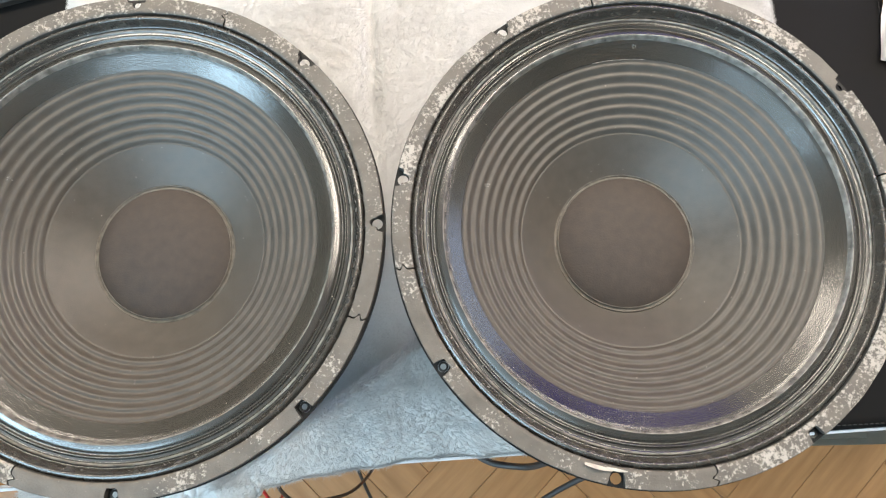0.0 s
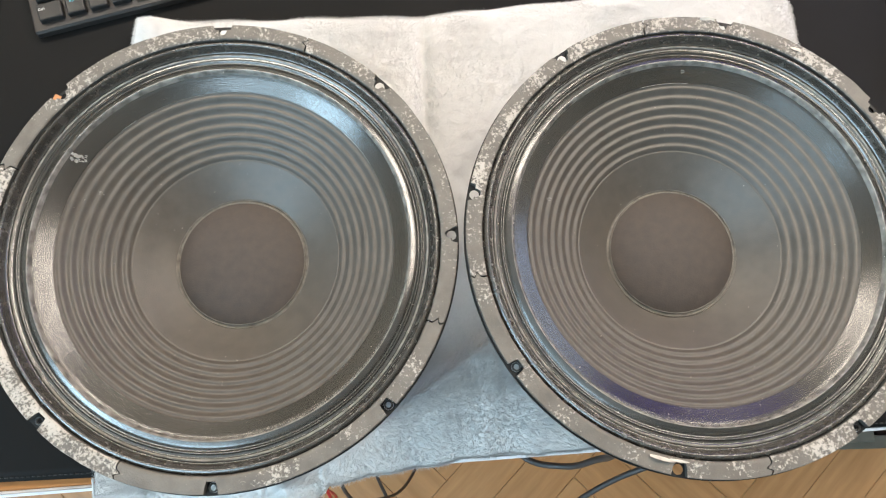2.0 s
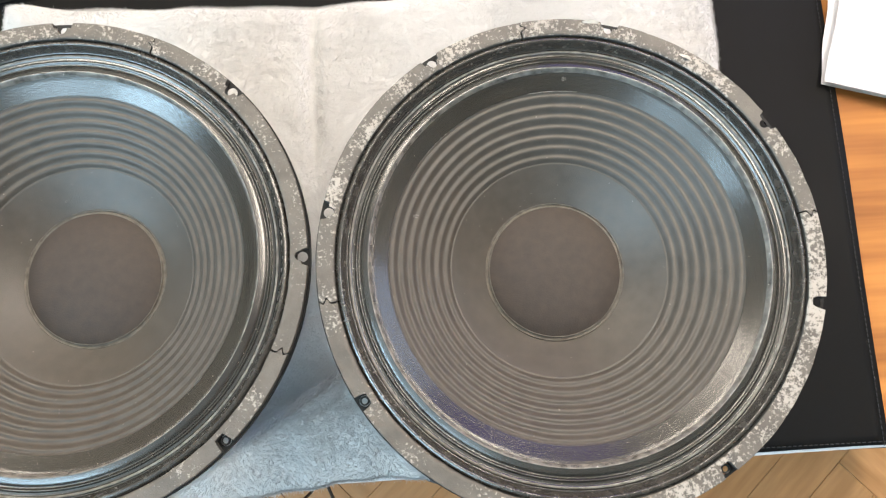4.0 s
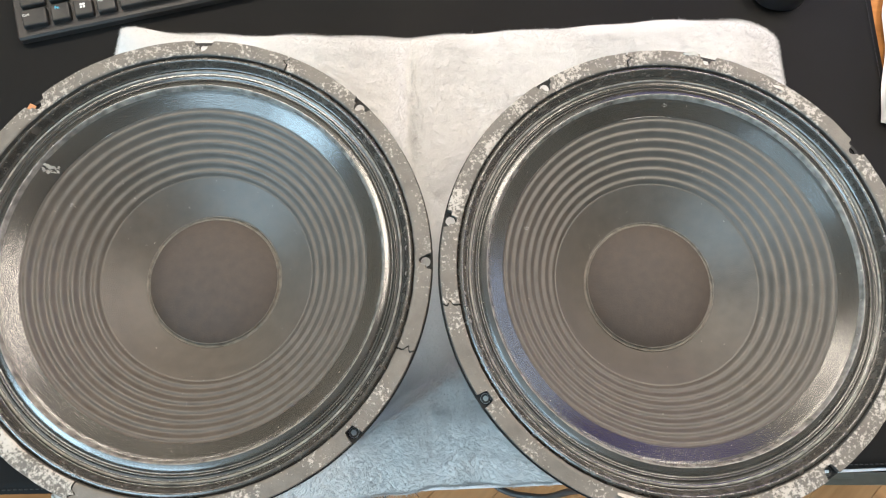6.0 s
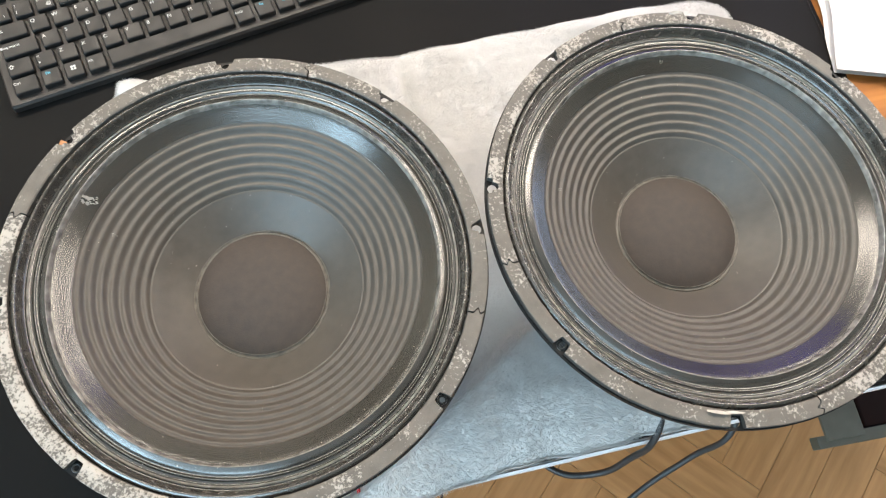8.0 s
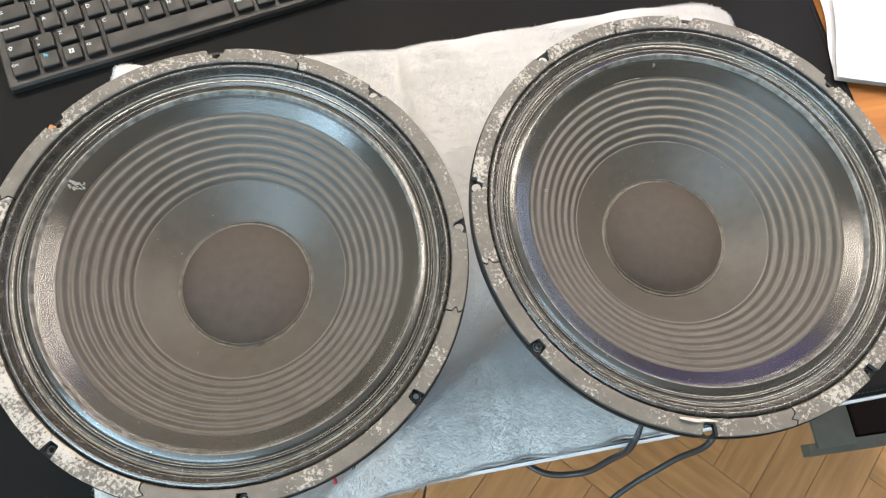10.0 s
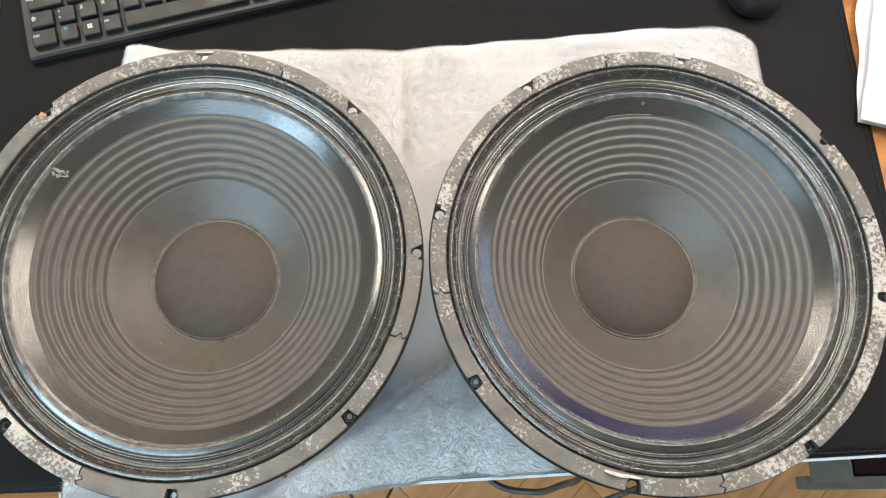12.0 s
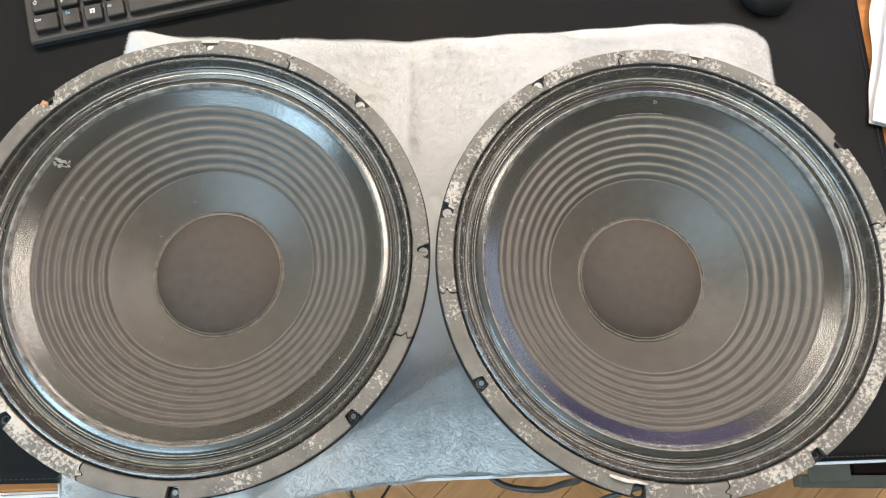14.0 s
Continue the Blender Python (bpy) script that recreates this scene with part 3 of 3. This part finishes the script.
        for i in range(count + 1):
            s = i / count
            for u in us:
                ang0 = a0 + gap + seam_at(u, flip)
                ang1 = a1 - gap + seam_at(u, flip)
                ang = ang0 + (ang1 - ang0) * s
                r_out = R_OUT + 0.0003 * noise.noise(Vector((ang * 0.2, seed, 0)))
                for h in holes:
                    d = (ang - h + 180) % 360 - 180
                    wl, wr, deep, more = widths[h]
                    if -wl < d < wr:
                        edge = min((d + wl), (wr - d)) / 0.35
                        r_out -= more * max(0.0, 1 - (d / 1.15) ** 2) ** 0.5 if abs(d) < 1.15 else 0.0
                        r_out -= deep * min(1.0, max(0.0, edge)) ** 0.7
                inner = R_IN + 0.0003 * noise.noise(Vector((ang * 0.35, seed + 9, 0)))
                r = inner + (r_out - inner) * u
                z = lift[0] + (lift[1] - lift[0]) * s + 0.00025 * noise.noise(Vector((ang * 0.3, u * 2, seed)))
                if u == 0:
                    z -= 0.0010
                elif u == 0.06:
                    z -= 0.0003
                elif u == 1.0:
                    z -= 0.0006
                verts.append((r * math.cos(radians(ang)), r * math.sin(radians(ang)), z))
        n = len(us)
        for i in range(count):
            for q in range(n - 1):
                faces.append((i * n + q, (i + 1) * n + q, (i + 1) * n + q + 1, i * n + q + 1)[::-1])
                mats.append(0)
        ring = [i * n for i in range(count + 1)] + [count * n + q for q in range(1, n)] + [i * n + n - 1 for i in range(count - 1, -1, -1)] + [q for q in range(n - 2, 0, -1)]
        b = len(verts)
        for q in ring:
            x, y, z = verts[q]
            inner_side = math.hypot(x, y) < R_IN + 0.001
            sc = 1 - (0.0005 / R_IN if inner_side else 0)
            verts.append((x * sc, y * sc, -0.0048 if inner_side else -0.0049))
        for q in range(len(ring)):
            p = (q + 1) % len(ring)
            faces.append((ring[q], b + q, b + p, ring[p]))
            mats.append(1)
        me = mesh_from("gasket_segment", verts, faces, [M_GASKETS[wear[k]], M_GASKET_SIDE])
        me.polygons.foreach_set("material_index", mats)
        child("gasket_segment", me, sp, "grey-brown gasket board with flaking pale patches")
    return sp, holes


LZ, RZ = 0.8934, 0.8950
left, lholes = loudspeaker(-0.1577, 0.0008, LZ, 1.0, 68.3, 1, 3, (0, 1, 2, 3), 0.0, (1, 2, 0, 1), "black guitar loudspeaker with flaked gasket, face up on towel")
right, rholes = loudspeaker(0.1513, 0.0005, RZ, 33.6, 10.2, -1, 8, (0, 1, 2, 3), 0.0006, (1, 1, 0, 2), "black guitar loudspeaker with torn gasket, face up on towel")


def lug(parent, deg, material, label):
    """A bent metal tag left in a bolt notch."""
    bm = box_bm(0.0042, 0.0046, 0.0008, (0, 0, -0.0036), 0.0002, 1)
    ob = part("lug", bm, material, parent, label)
    ob.matrix_local = Matrix.Rotation(radians(deg), 4, "Z") @ pose(0.1496, 0, 0, 14, -22, 24)


lug(left, lholes[3] + 0.9, M_COPPER, "bent copper tag")
for p, hs, ks in ((left, lholes, (5, 6, 7)), (right, rholes, (4, 6))):
    for k in ks:
        v, f = revolve([(0.0017, -0.0048), (0.0017, -0.0036), (0.0024, -0.0033), (0.0029, -0.0042), (0.0029, -0.0050)], 20)
        ob = child("eyelet", mesh_from("eyelet", v, f, M_ZINC, True), p, "worn zinc eyelet")
        ob.matrix_local = Matrix.Rotation(radians(hs[k]), 4, "Z") @ pose(0.1482, 0, 0)


def tear(parent, deg, length, width, r, tilt):
    """A lifted curl of torn gasket board."""
    verts, faces = [], []
    for i in range(13):
        s = i / 12
        w = width * math.sin(math.pi * min(1, s * 0.85 + 0.12)) ** 0.6
        for j in range(3):
            a = radians(deg) + (s - 0.5) * length / r
            rr = r + (j - 1) * w / 2
            verts.append((rr * math.cos(a), rr * math.sin(a), 0.0009 + 0.0012 * (j / 2) * tilt + 0.0006 * math.sin(s * 5)))
    for i in range(12):
        for j in range(2):
            faces.append((i * 3 + j, (i + 1) * 3 + j, (i + 1) * 3 + j + 1, i * 3 + j + 1))
    child("torn_flap", mesh_from("torn_flap", verts, faces, M_TEAR, True), parent, "pale torn curl of gasket board")


tear(right, rholes[5] - 4.5, 0.016, 0.0022, 0.1440, 1)
tear(right, rholes[5] - 0.5, 0.012, 0.0016, 0.1432, 0)
tear(right, rholes[1] + 4.5, 0.010, 0.0020, 0.1500, 1)
tear(right, rholes[1] - 20, 0.008, 0.0022, 0.1470, 0)


def chip(parent, x, y, size, seed):
    """A cracked flake of lacquer on the cone: small shards that stand a little apart."""
    rnd = random.Random(seed)
    verts, faces = [], []
    for k in range(max(3, int(size * 6500))):
        cx, cy = x + size * rnd.uniform(-1, 1), y + 0.62 * size * rnd.uniform(-1, 1)
        b, n_c, q, t0 = len(verts), rnd.randint(4, 6), size * rnd.uniform(0.14, 0.34), rnd.uniform(0, 6)
        for i in range(n_c):
            a, r = t0 + 2 * math.pi * i / n_c, q * rnd.uniform(0.6, 1.4)
            px, py = cx + r * math.cos(a), cy + 0.7 * r * math.sin(a)
            verts.append((px, py, smooth_cone_z(math.hypot(px, py)) + rib(math.hypot(px, py)) + 0.0003 + rnd.uniform(0, 0.0003)))
        faces.append(tuple(range(b, b + n_c)))
    child("lacquer_flake", mesh_from("lacquer_flake", verts, faces, M_FLAKE), parent, "pale cracked lacquer flake")


chip(left, -0.0972, 0.0628, 0.0040, 2)
chip(left, -0.0870, 0.0425, 0.0015, 4)
chip(right, -0.0935, 0.0315, 0.0018, 5)
chip(right, 0.0020, 0.1165, 0.0014, 6)

# ---------------------------------------------------------------- keyboard
PITCH = 0.0198
kb_angle = 15.2
kb_m = pose(-0.3683, 0.2240, MAT, 0, 0, kb_angle)
keyboard = thing("keyboard", kb_m, "black full-size computer keyboard with white legends on desk mat", "keyboard")
KW, KD = 22.6 * PITCH + 0.016, 6.35 * PITCH + 0.019


def deck(y):
    return 0.0095 + 0.028 * y


bm = bmesh.new()
prof = [(0.0035, 0.001), (0.0035, 0.0070), (0.0052, 0.0092), (KD - 0.004, deck(KD)), (KD, deck(KD) - 0.004), (KD, 0.001)]
rowsv = []
for x, inset in ((0.0022, 0.0012), (0.0034, 0.0), (KW - 0.0012, 0.0), (KW, 0.0012)):
    rowsv.append([bm.verts.new((x, min(max(y, 0.0035 + inset), KD - inset), max(0.001, z - inset * 0.8))) for y, z in prof])
for a, b in zip(rowsv, rowsv[1:]):
    for q in range(len(prof)):
        p = (q + 1) % len(prof)
        bm.faces.new((a[q], a[p], b[p], b[q]))
bm.faces.new(rowsv[0])
bm.faces.new(rowsv[-1][::-1])
bmesh.ops.recalc_face_normals(bm, faces=bm.faces)
part("shell", bm, M_KB, keyboard, "charcoal plastic shell")

key_meshes = {}


def key_mesh(w):
    if w not in key_meshes:
        wx, wy = w * PITCH - 0.0030, PITCH - 0.0030
        verts, faces = [], []
        levels = [(0.0, -0.0012), (0.0003, 0.0036), (0.0008, 0.0045), (0.0018, 0.0048)]
        for inset, z in levels:
            rr = 0.0016
            for cx, cy, a in ((1, 1, 0), (-1, 1, 90), (-1, -1, 180), (1, -1, 270)):
                for t in (0, 45, 90):
                    verts.append((cx * (wx / 2 - inset - rr) + rr * math.cos(radians(a + t)), cy * (wy / 2 - inset - rr) + rr * math.sin(radians(a + t)), z))
        for q in range(len(levels) - 1):
            for i in range(12):
                j = (i + 1) % 12
                faces.append((q * 12 + i, q * 12 + j, q * 12 + 12 + j, q * 12 + 12 + i))
        b = (len(levels) - 1) * 12
        verts.append((0, 0, 0.0045))
        for i in range(12):
            faces.append((b + i, b + (i + 1) % 12, len(verts) - 1))
        key_meshes[w] = mesh_from("key", verts, faces, M_KEY, False)
    return key_meshes[w]


def legend(text, parent, x, y, size, material):
    cu = bpy.data.curves.new("legend", "FONT")
    cu.body, cu.size, cu.align_x, cu.align_y, cu.extrude = text, size, "CENTER", "CENTER", 0.00005
    cu.materials.append(material)
    ob = new("legend", cu)
    ob.parent = parent
    ob.location = (x, y, 0.00495)
    return ob


def bar_legend(parent, x, y, w, h, material):
    bm = box_bm(w, h, 0.0001, (x, y, 0.0049))
    return part("legend", bm, material, parent)


KEY_ROWS = [
    (0, 0.0, "Ctrl:1.25 Fn*:1 #win:1 Alt:1 _:6 AltGr:1 Fn*:1 =:1 Ctrl:1.75"),
    (1, 0.0, "#up:1.25 <>:1 Z:1 X:1 C:1 V:1 B:1 N:1 M:1 ;,:1 :.:1 _-:1 #up:2.75"),
    (2, 0.0, "Bloq~mayús:1.75 A:1 S:1 D:1 F:1 G:1 H:1 J:1 K:1 L:1 Ñ:1 {:1 }:1 _:1.25"),
    (3, 0.0, "#tab:1.5 Q:1 W:1 E€:1 R:1 T:1 Y:1 U:1 I:1 O:1 P:1 [:1 ]:1 _:1.5"),
    (4, 0.0, "\\\\:1 !1:1 2@:1 3:1 4:1 5:1 6:1 7:1 8:1 9:1 0:1 ?:1 +:1 _:2"),
    (5.25, 0.0, "Esc:1 _:1 _:1 _:1 _:1 _:1 _:1 _:1 _:1 _:1 _:1 _:1 _:1 _:1 _:1"),
]
for row, x0, text in KEY_ROWS:
    x = x0
    for item in text.split(" "):
        name, w = item.rsplit(":", 1)
        w = float(w)
        lx, ly = 0.008 + (x + w / 2) * PITCH, 0.0095 + (row + 0.5) * PITCH
        k = child("key", key_mesh(w), keyboard)
        k.matrix_local = pose(lx, ly, deck(ly), 1.6, 0, 0)
        left_x = -w * PITCH / 2 + 0.0058
        if name == "#win":
            for ax in (-0.00125, 0.00125):
                for ay in (-0.00125, 0.00125):
                    bar_legend(k, ax, ay + 0.001, 0.0019, 0.0019, M_WHITE)
        elif name == "#up":
            bm = bmesh.new()
            pts = [(0, 0.0024), (0.0024, 0), (0.0011, 0), (0.0011, -0.002), (-0.0011, -0.002), (-0.0011, 0), (-0.0024, 0)]
            outer = [bm.verts.new((left_x + px, py + 0.001, 0.00495)) for px, py in pts]
            inner = [bm.verts.new((left_x + px * 0.62, py * 0.62 + 0.001, 0.00495)) for px, py in pts]
            for i in range(7):
                bm.faces.new((outer[i], inner[i], inner[(i + 1) % 7], outer[(i + 1) % 7]))
            part("legend", bm, M_WHITE, k)
        elif name == "#tab":
            bar_legend(k, left_x, 0.002, 0.0042, 0.0006, M_WHITE)
            bar_legend(k, left_x, 0.000, 0.0042, 0.0006, M_WHITE)
        elif name == "=":
            for ay in (0.0005, 0.0019, 0.0033):
                bar_legend(k, 0, ay, 0.0034, 0.0005, M_BLUE)
        elif name.endswith("*"):
            legend(name[:-1], k, -0.0018, 0.0038, 0.0042, M_BLUE)
        elif name == "_":
            pass
        elif len(name) > 2:
            legend(name.replace("~", " "), k, left_x if len(name) < 8 else left_x + 0.004, 0.0025, 0.0036, M_WHITE)
        elif len(name) == 2:
            legend(name[0], k, left_x - 0.0012, 0.0034, 0.0046, M_WHITE)
            legend(name[1], k, left_x - 0.0012 if name in ("<>", ";,", ":.", "_-", "!1") else 0.0035, -0.0032, 0.0046, M_WHITE)
        else:
            legend(name, k, left_x - 0.0006, 0.0028, 0.0051, M_WHITE)
        x += w
# arrow block and number pad, past the typing keys
for row in range(5):
    for col in range(3):
        if row in (2,) or (row == 1 and col != 1):
            continue
        ly = 0.0095 + (row + 0.5) * PITCH
        k = child("key", key_mesh(1.0), keyboard)
        k.matrix_local = pose(0.008 + (15.2 + col + 0.5) * PITCH, ly, deck(ly), 1.6, 0, 0)
    for col in range(4):
        ly = 0.0095 + (row + 0.5) * PITCH
        k = child("key", key_mesh(1.0), keyboard)
        k.matrix_local = pose(0.008 + (18.4 + col + 0.5) * PITCH, ly, deck(ly), 1.6, 0, 0)

# ---------------------------------------------------------------- mouse
mouse = thing("mouse", pose(0.3215, 0.336, MAT, 0, 0, -4), "glossy black computer mouse on desk mat", "mouse")
verts, faces = [], []
N1, N2 = 40, 14
for j in range(N2 + 1):
    t = j / N2 * math.pi / 2
    for i in range(N1):
        a = 2 * math.pi * i / N1
        ex = abs(math.cos(a)) ** 0.85 * math.copysign(1, math.cos(a))
        ey = abs(math.sin(a)) ** 0.85 * math.copysign(1, math.sin(a))
        waist = 1 - 0.05 * math.cos(2 * a)
        w = math.cos(t) ** 0.55
        verts.append((0.0335 * ex * w * waist, 0.056 * ey * w, 0.002 + 0.034 * math.sin(t) * (1 - 0.12 * ey * w)))
for j in range(N2):
    for i in range(N1):
        k = (i + 1) % N1
        faces.append((j * N1 + i, j * N1 + k, (j + 1) * N1 + k, (j + 1) * N1 + i))
child("body", mesh_from("body", verts, faces, M_MOUSE, True), mouse)
v, f = revolve([(0.0001, 0.003), (0.009, 0.003), (0.010, 0.002), (0.010, -0.002), (0.009, -0.003), (0.0001, -0.003)], 28)
wheel = child("scroll_wheel", mesh_from("scroll_wheel", v, f, M_RUBBER), mouse, "ribbed black scroll wheel")
wheel.matrix_local = pose(0, 0.030, 0.026, 0, 90, 0)


# ---------------------------------------------------------------- papers
def sheet(m, w, d, curl, seed, ragged, crumple, label):
    nx, ny = 24, 30
    verts, faces = [], []
    for j in range(ny + 1):
        for i in range(nx + 1):
            u, v = i / nx, j / ny
            z = 0.0004 + curl * (1 - v) ** 3 * (0.4 + u) + 0.0010 * (1 + noise.noise(Vector((u * 3, v * 4, seed))))
            wav = ragged * (math.sin(v * 9 + seed) + 0.5 * math.sin(v * 23 + 2 * seed)) if i == 0 else 0
            z += crumple * (1 + noise.noise(Vector((u * 5, v * 7, seed + 3))))
            verts.append((u * w + wav, v * d, z))
    n = len(verts)
    verts += [(x, y, z - 0.0003) for x, y, z in verts]
    for j in range(ny):
        for i in range(nx):
            a = j * (nx + 1) + i
            faces.append((a, a + 1, a + nx + 2, a + nx + 1))
            faces.append((n + a + nx + 1, n + a + nx + 2, n + a + 1, n + a))
    ob = new("paper_sheet", mesh_from("paper_sheet", verts, faces, M_PAPER, True))
    ob.matrix_world = m
    return tagged(ob, label, "paper", "loose papers")


sheet(pose(0.3955, 0.1715, MAT + 0.0002, 0, 0, -13.5), 0.21, 0.297, 0.0, 1, 0.0036, 0.0, "white paper sheet lying on desk and mat edge")
sheet(pose(0.4015, 0.1705, MAT + 0.0030, 0, 0, -14.5), 0.21, 0.297, 0.002, 5, 0.0012, 0.0016, "white paper sheet lying on another sheet")

# ---------------------------------------------------------------- things below the desk's front edge
tube("cable", [(0.158, -0.055, MAT + 0.029), (0.132, -0.106, MAT + 0.029), (0.121, -0.1375, 0.760), (0.110, -0.150, 0.715), (0.088, -0.1565, 0.682), (0.056, -0.1480, 0.672), (0.030, -0.110, 0.672), (0.0, -0.03, 0.69)], 0.0028, M_RUBBER,
     "black rubber cable running over towel and desk edge", "cable")
tube("cable", [(0.225, -0.02, 0.700), (0.222, -0.110, 0.705), (0.214, -0.141, 0.695), (0.188, -0.157, 0.650), (0.150, -0.176, 0.612), (0.100, -0.215, 0.55), (0.04, -0.27, 0.43), (-0.02, -0.30, 0.25), (-0.10, -0.25, 0.06), (-0.20, 0.0, 0.006)], 0.0028, M_RUBBER,
     "black rubber cable hanging below the desk edge", "cable")
tube("wire", [(-0.118, -0.05, MAT + 0.030), (-0.112, -0.135, MAT + 0.028), (-0.108, -0.168, DESK - 0.004), (-0.112, -0.178, 0.66), (-0.150, -0.165, 0.55), (-0.2, -0.10, 0.42)], 0.0013, M_RED,
     "thin red wire hanging over the desk edge", "wire")
tube("wire", [(-0.100, -0.05, MAT + 0.030), (-0.097, -0.135, MAT + 0.028), (-0.094, -0.168, DESK - 0.004), (-0.075, -0.182, 0.66), (-0.050, -0.175, 0.58), (-0.02, -0.10, 0.46)], 0.0015, M_RUBBER,
     "thin black wire hanging over the desk edge", "wire")
tube("thread", [(-0.287, -0.150, MAT + 0.010), (-0.292, -0.172, DESK - 0.01), (-0.290, -0.176, DESK - 0.03), (-0.296, -0.178, DESK - 0.05)], 0.0009, M_TOWEL,
     "loose frayed white thread at towel corner", "thread")

support = thing("steel_pedestal", pose(0, 0, 0), "grey-green steel pedestal frame standing below desk edge", "pedestal")
part("front_bar", box_bm(0.34, 0.018, 0.022, (0.7020, -0.166, 0.262), 0.002), M_GREY, support)
part("top_plate", box_bm(0.060, 0.075, 0.006, (0.575, -0.128, 0.282), 0.001), M_GREY, support)
part("clamp", box_bm(0.022, 0.024, 0.014, (0.540, -0.092, 0.288), 0.002), M_BLACKPL, support, "small black clamp")
# slab stands in for the dark void and the reddish object in it
part("inner_tray", box_bm(0.26, 0.44, 0.03, (0.742, 0.0625, 0.250), 0.004), M_DARKRED, support, "dark red slab filling the shaded void")
for x in (0.545, 0.84):
    part("foot", box_bm(0.024, 0.020, 0.24, (x, 0.25, 0.0), 0.002), M_GREY, support)

# monitor assumed at the back of the desk, unseen, added for the violet reflection
monitor = thing("monitor", pose(0.50, 0.62, DESK, 0, 0, -8), "unseen black desktop monitor with dim violet screen, assumed on desk", "monitor")
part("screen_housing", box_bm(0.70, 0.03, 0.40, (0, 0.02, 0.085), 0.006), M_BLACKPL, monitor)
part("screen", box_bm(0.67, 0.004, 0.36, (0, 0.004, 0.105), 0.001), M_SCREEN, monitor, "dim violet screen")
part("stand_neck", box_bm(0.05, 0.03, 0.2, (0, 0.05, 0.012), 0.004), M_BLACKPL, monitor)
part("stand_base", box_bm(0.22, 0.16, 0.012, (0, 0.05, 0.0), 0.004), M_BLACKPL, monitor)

# neither tube is in view; the east-west one is added for the ribs
for x, y, w, d in ((1.25, 1.15, 0.36, 1.9), (-0.55, 1.40, 1.70, 0.36)):
    lamp = thing("ceiling_light", pose(x, y, H - 0.06), "long white tube ceiling light, assumed out of view, switched on", "ceiling light", "tube lights on the ceiling")
    part("housing", box_bm(w + 0.06, d + 0.06, 0.05, (0, 0, 0.01), 0.004), M_TRIM, lamp)
    part("diffuser", box_bm(w, d, 0.008, (0, 0, 0.0), 0.002), M_DIFFUSER, lamp, "glowing diffuser")

# window frames round the daylight
for n_w, w, h, m in ((1, 1.26, 1.00, pose(-1.11, Y0 - 0.05, 1.48)), (2, 1.10, 1.00, pose(X0 - 0.05, -1.10, 1.48, 0, 0, 90))):
    win = thing("window_%d" % n_w, m, "white framed window with daylight outside", "window", kind="structure")
    for x in (-w / 2 + 0.02, w / 2 - 0.02):
        part("window_frame", box_bm(0.04, 0.06, h, (x, 0, 0), 0.004), M_TRIM, win)
    for z in (0.0, h - 0.04):
        part("window_frame", box_bm(w - 0.08, 0.05, 0.04, (0, 0, z), 0.004), M_TRIM, win)

# ---------------------------------------------------------------- parquet, herringbone at 45 degrees to the desk
PL, PW = 0.40, 0.080
plank = bpy.data.meshes.new("plank")
bm = box_bm(PL - 0.0007, PW - 0.0007, 0.012, (0, 0, -0.012), 0.0008, 1)
bm.to_mesh(plank)
bm.free()
plank.materials.append(M_FLOOR)
floor = bpy.data.objects["floor"]
near, far_v, far_f = [], [], []
pv = [v.co.copy() for v in plank.vertices]
pf = [tuple(p.vertices) for p in plank.polygons]
turn45 = Matrix.Rotation(radians(45), 4, "Z")
spots = []
for i in range(-48, 49):
    for j in range(-9, 10):
        x, y = PW * i + PL * j * 1.0, PW * i - PL * j * 1.0
        spots.append((turn45 @ Vector((x + PL / 2, y + PW / 2, 0)), 45))
        spots.append((turn45 @ Vector((x + PW / 2, y + PW + PL / 2, 0)), 135))
spots = [(p, a) for p, a in spots if X0 - 0.1 < p.x < X1 + 0.1 and Y0 - 0.1 < p.y < Y1 + 0.1]
spots.sort(key=lambda s: (s[0].x - 0.35) ** 2 + (s[0].y + 0.3) ** 2)
for n, (p, a) in enumerate(spots):
    m = Matrix.Translation((p.x, p.y, 0)) @ Matrix.Rotation(radians(a), 4, "Z")
    if n < 290:
        ob = new("plank", plank)
        ob.parent = floor
        ob.matrix_world = m
    else:
        b = len(far_v)
        far_v += [m @ v for v in pv]
        far_f += [tuple(b + k for k in f) for f in pf]
far = child("plank_field", mesh_from("plank_field", far_v, far_f, M_FLOOR), floor)
far["kind"] = "stuff"
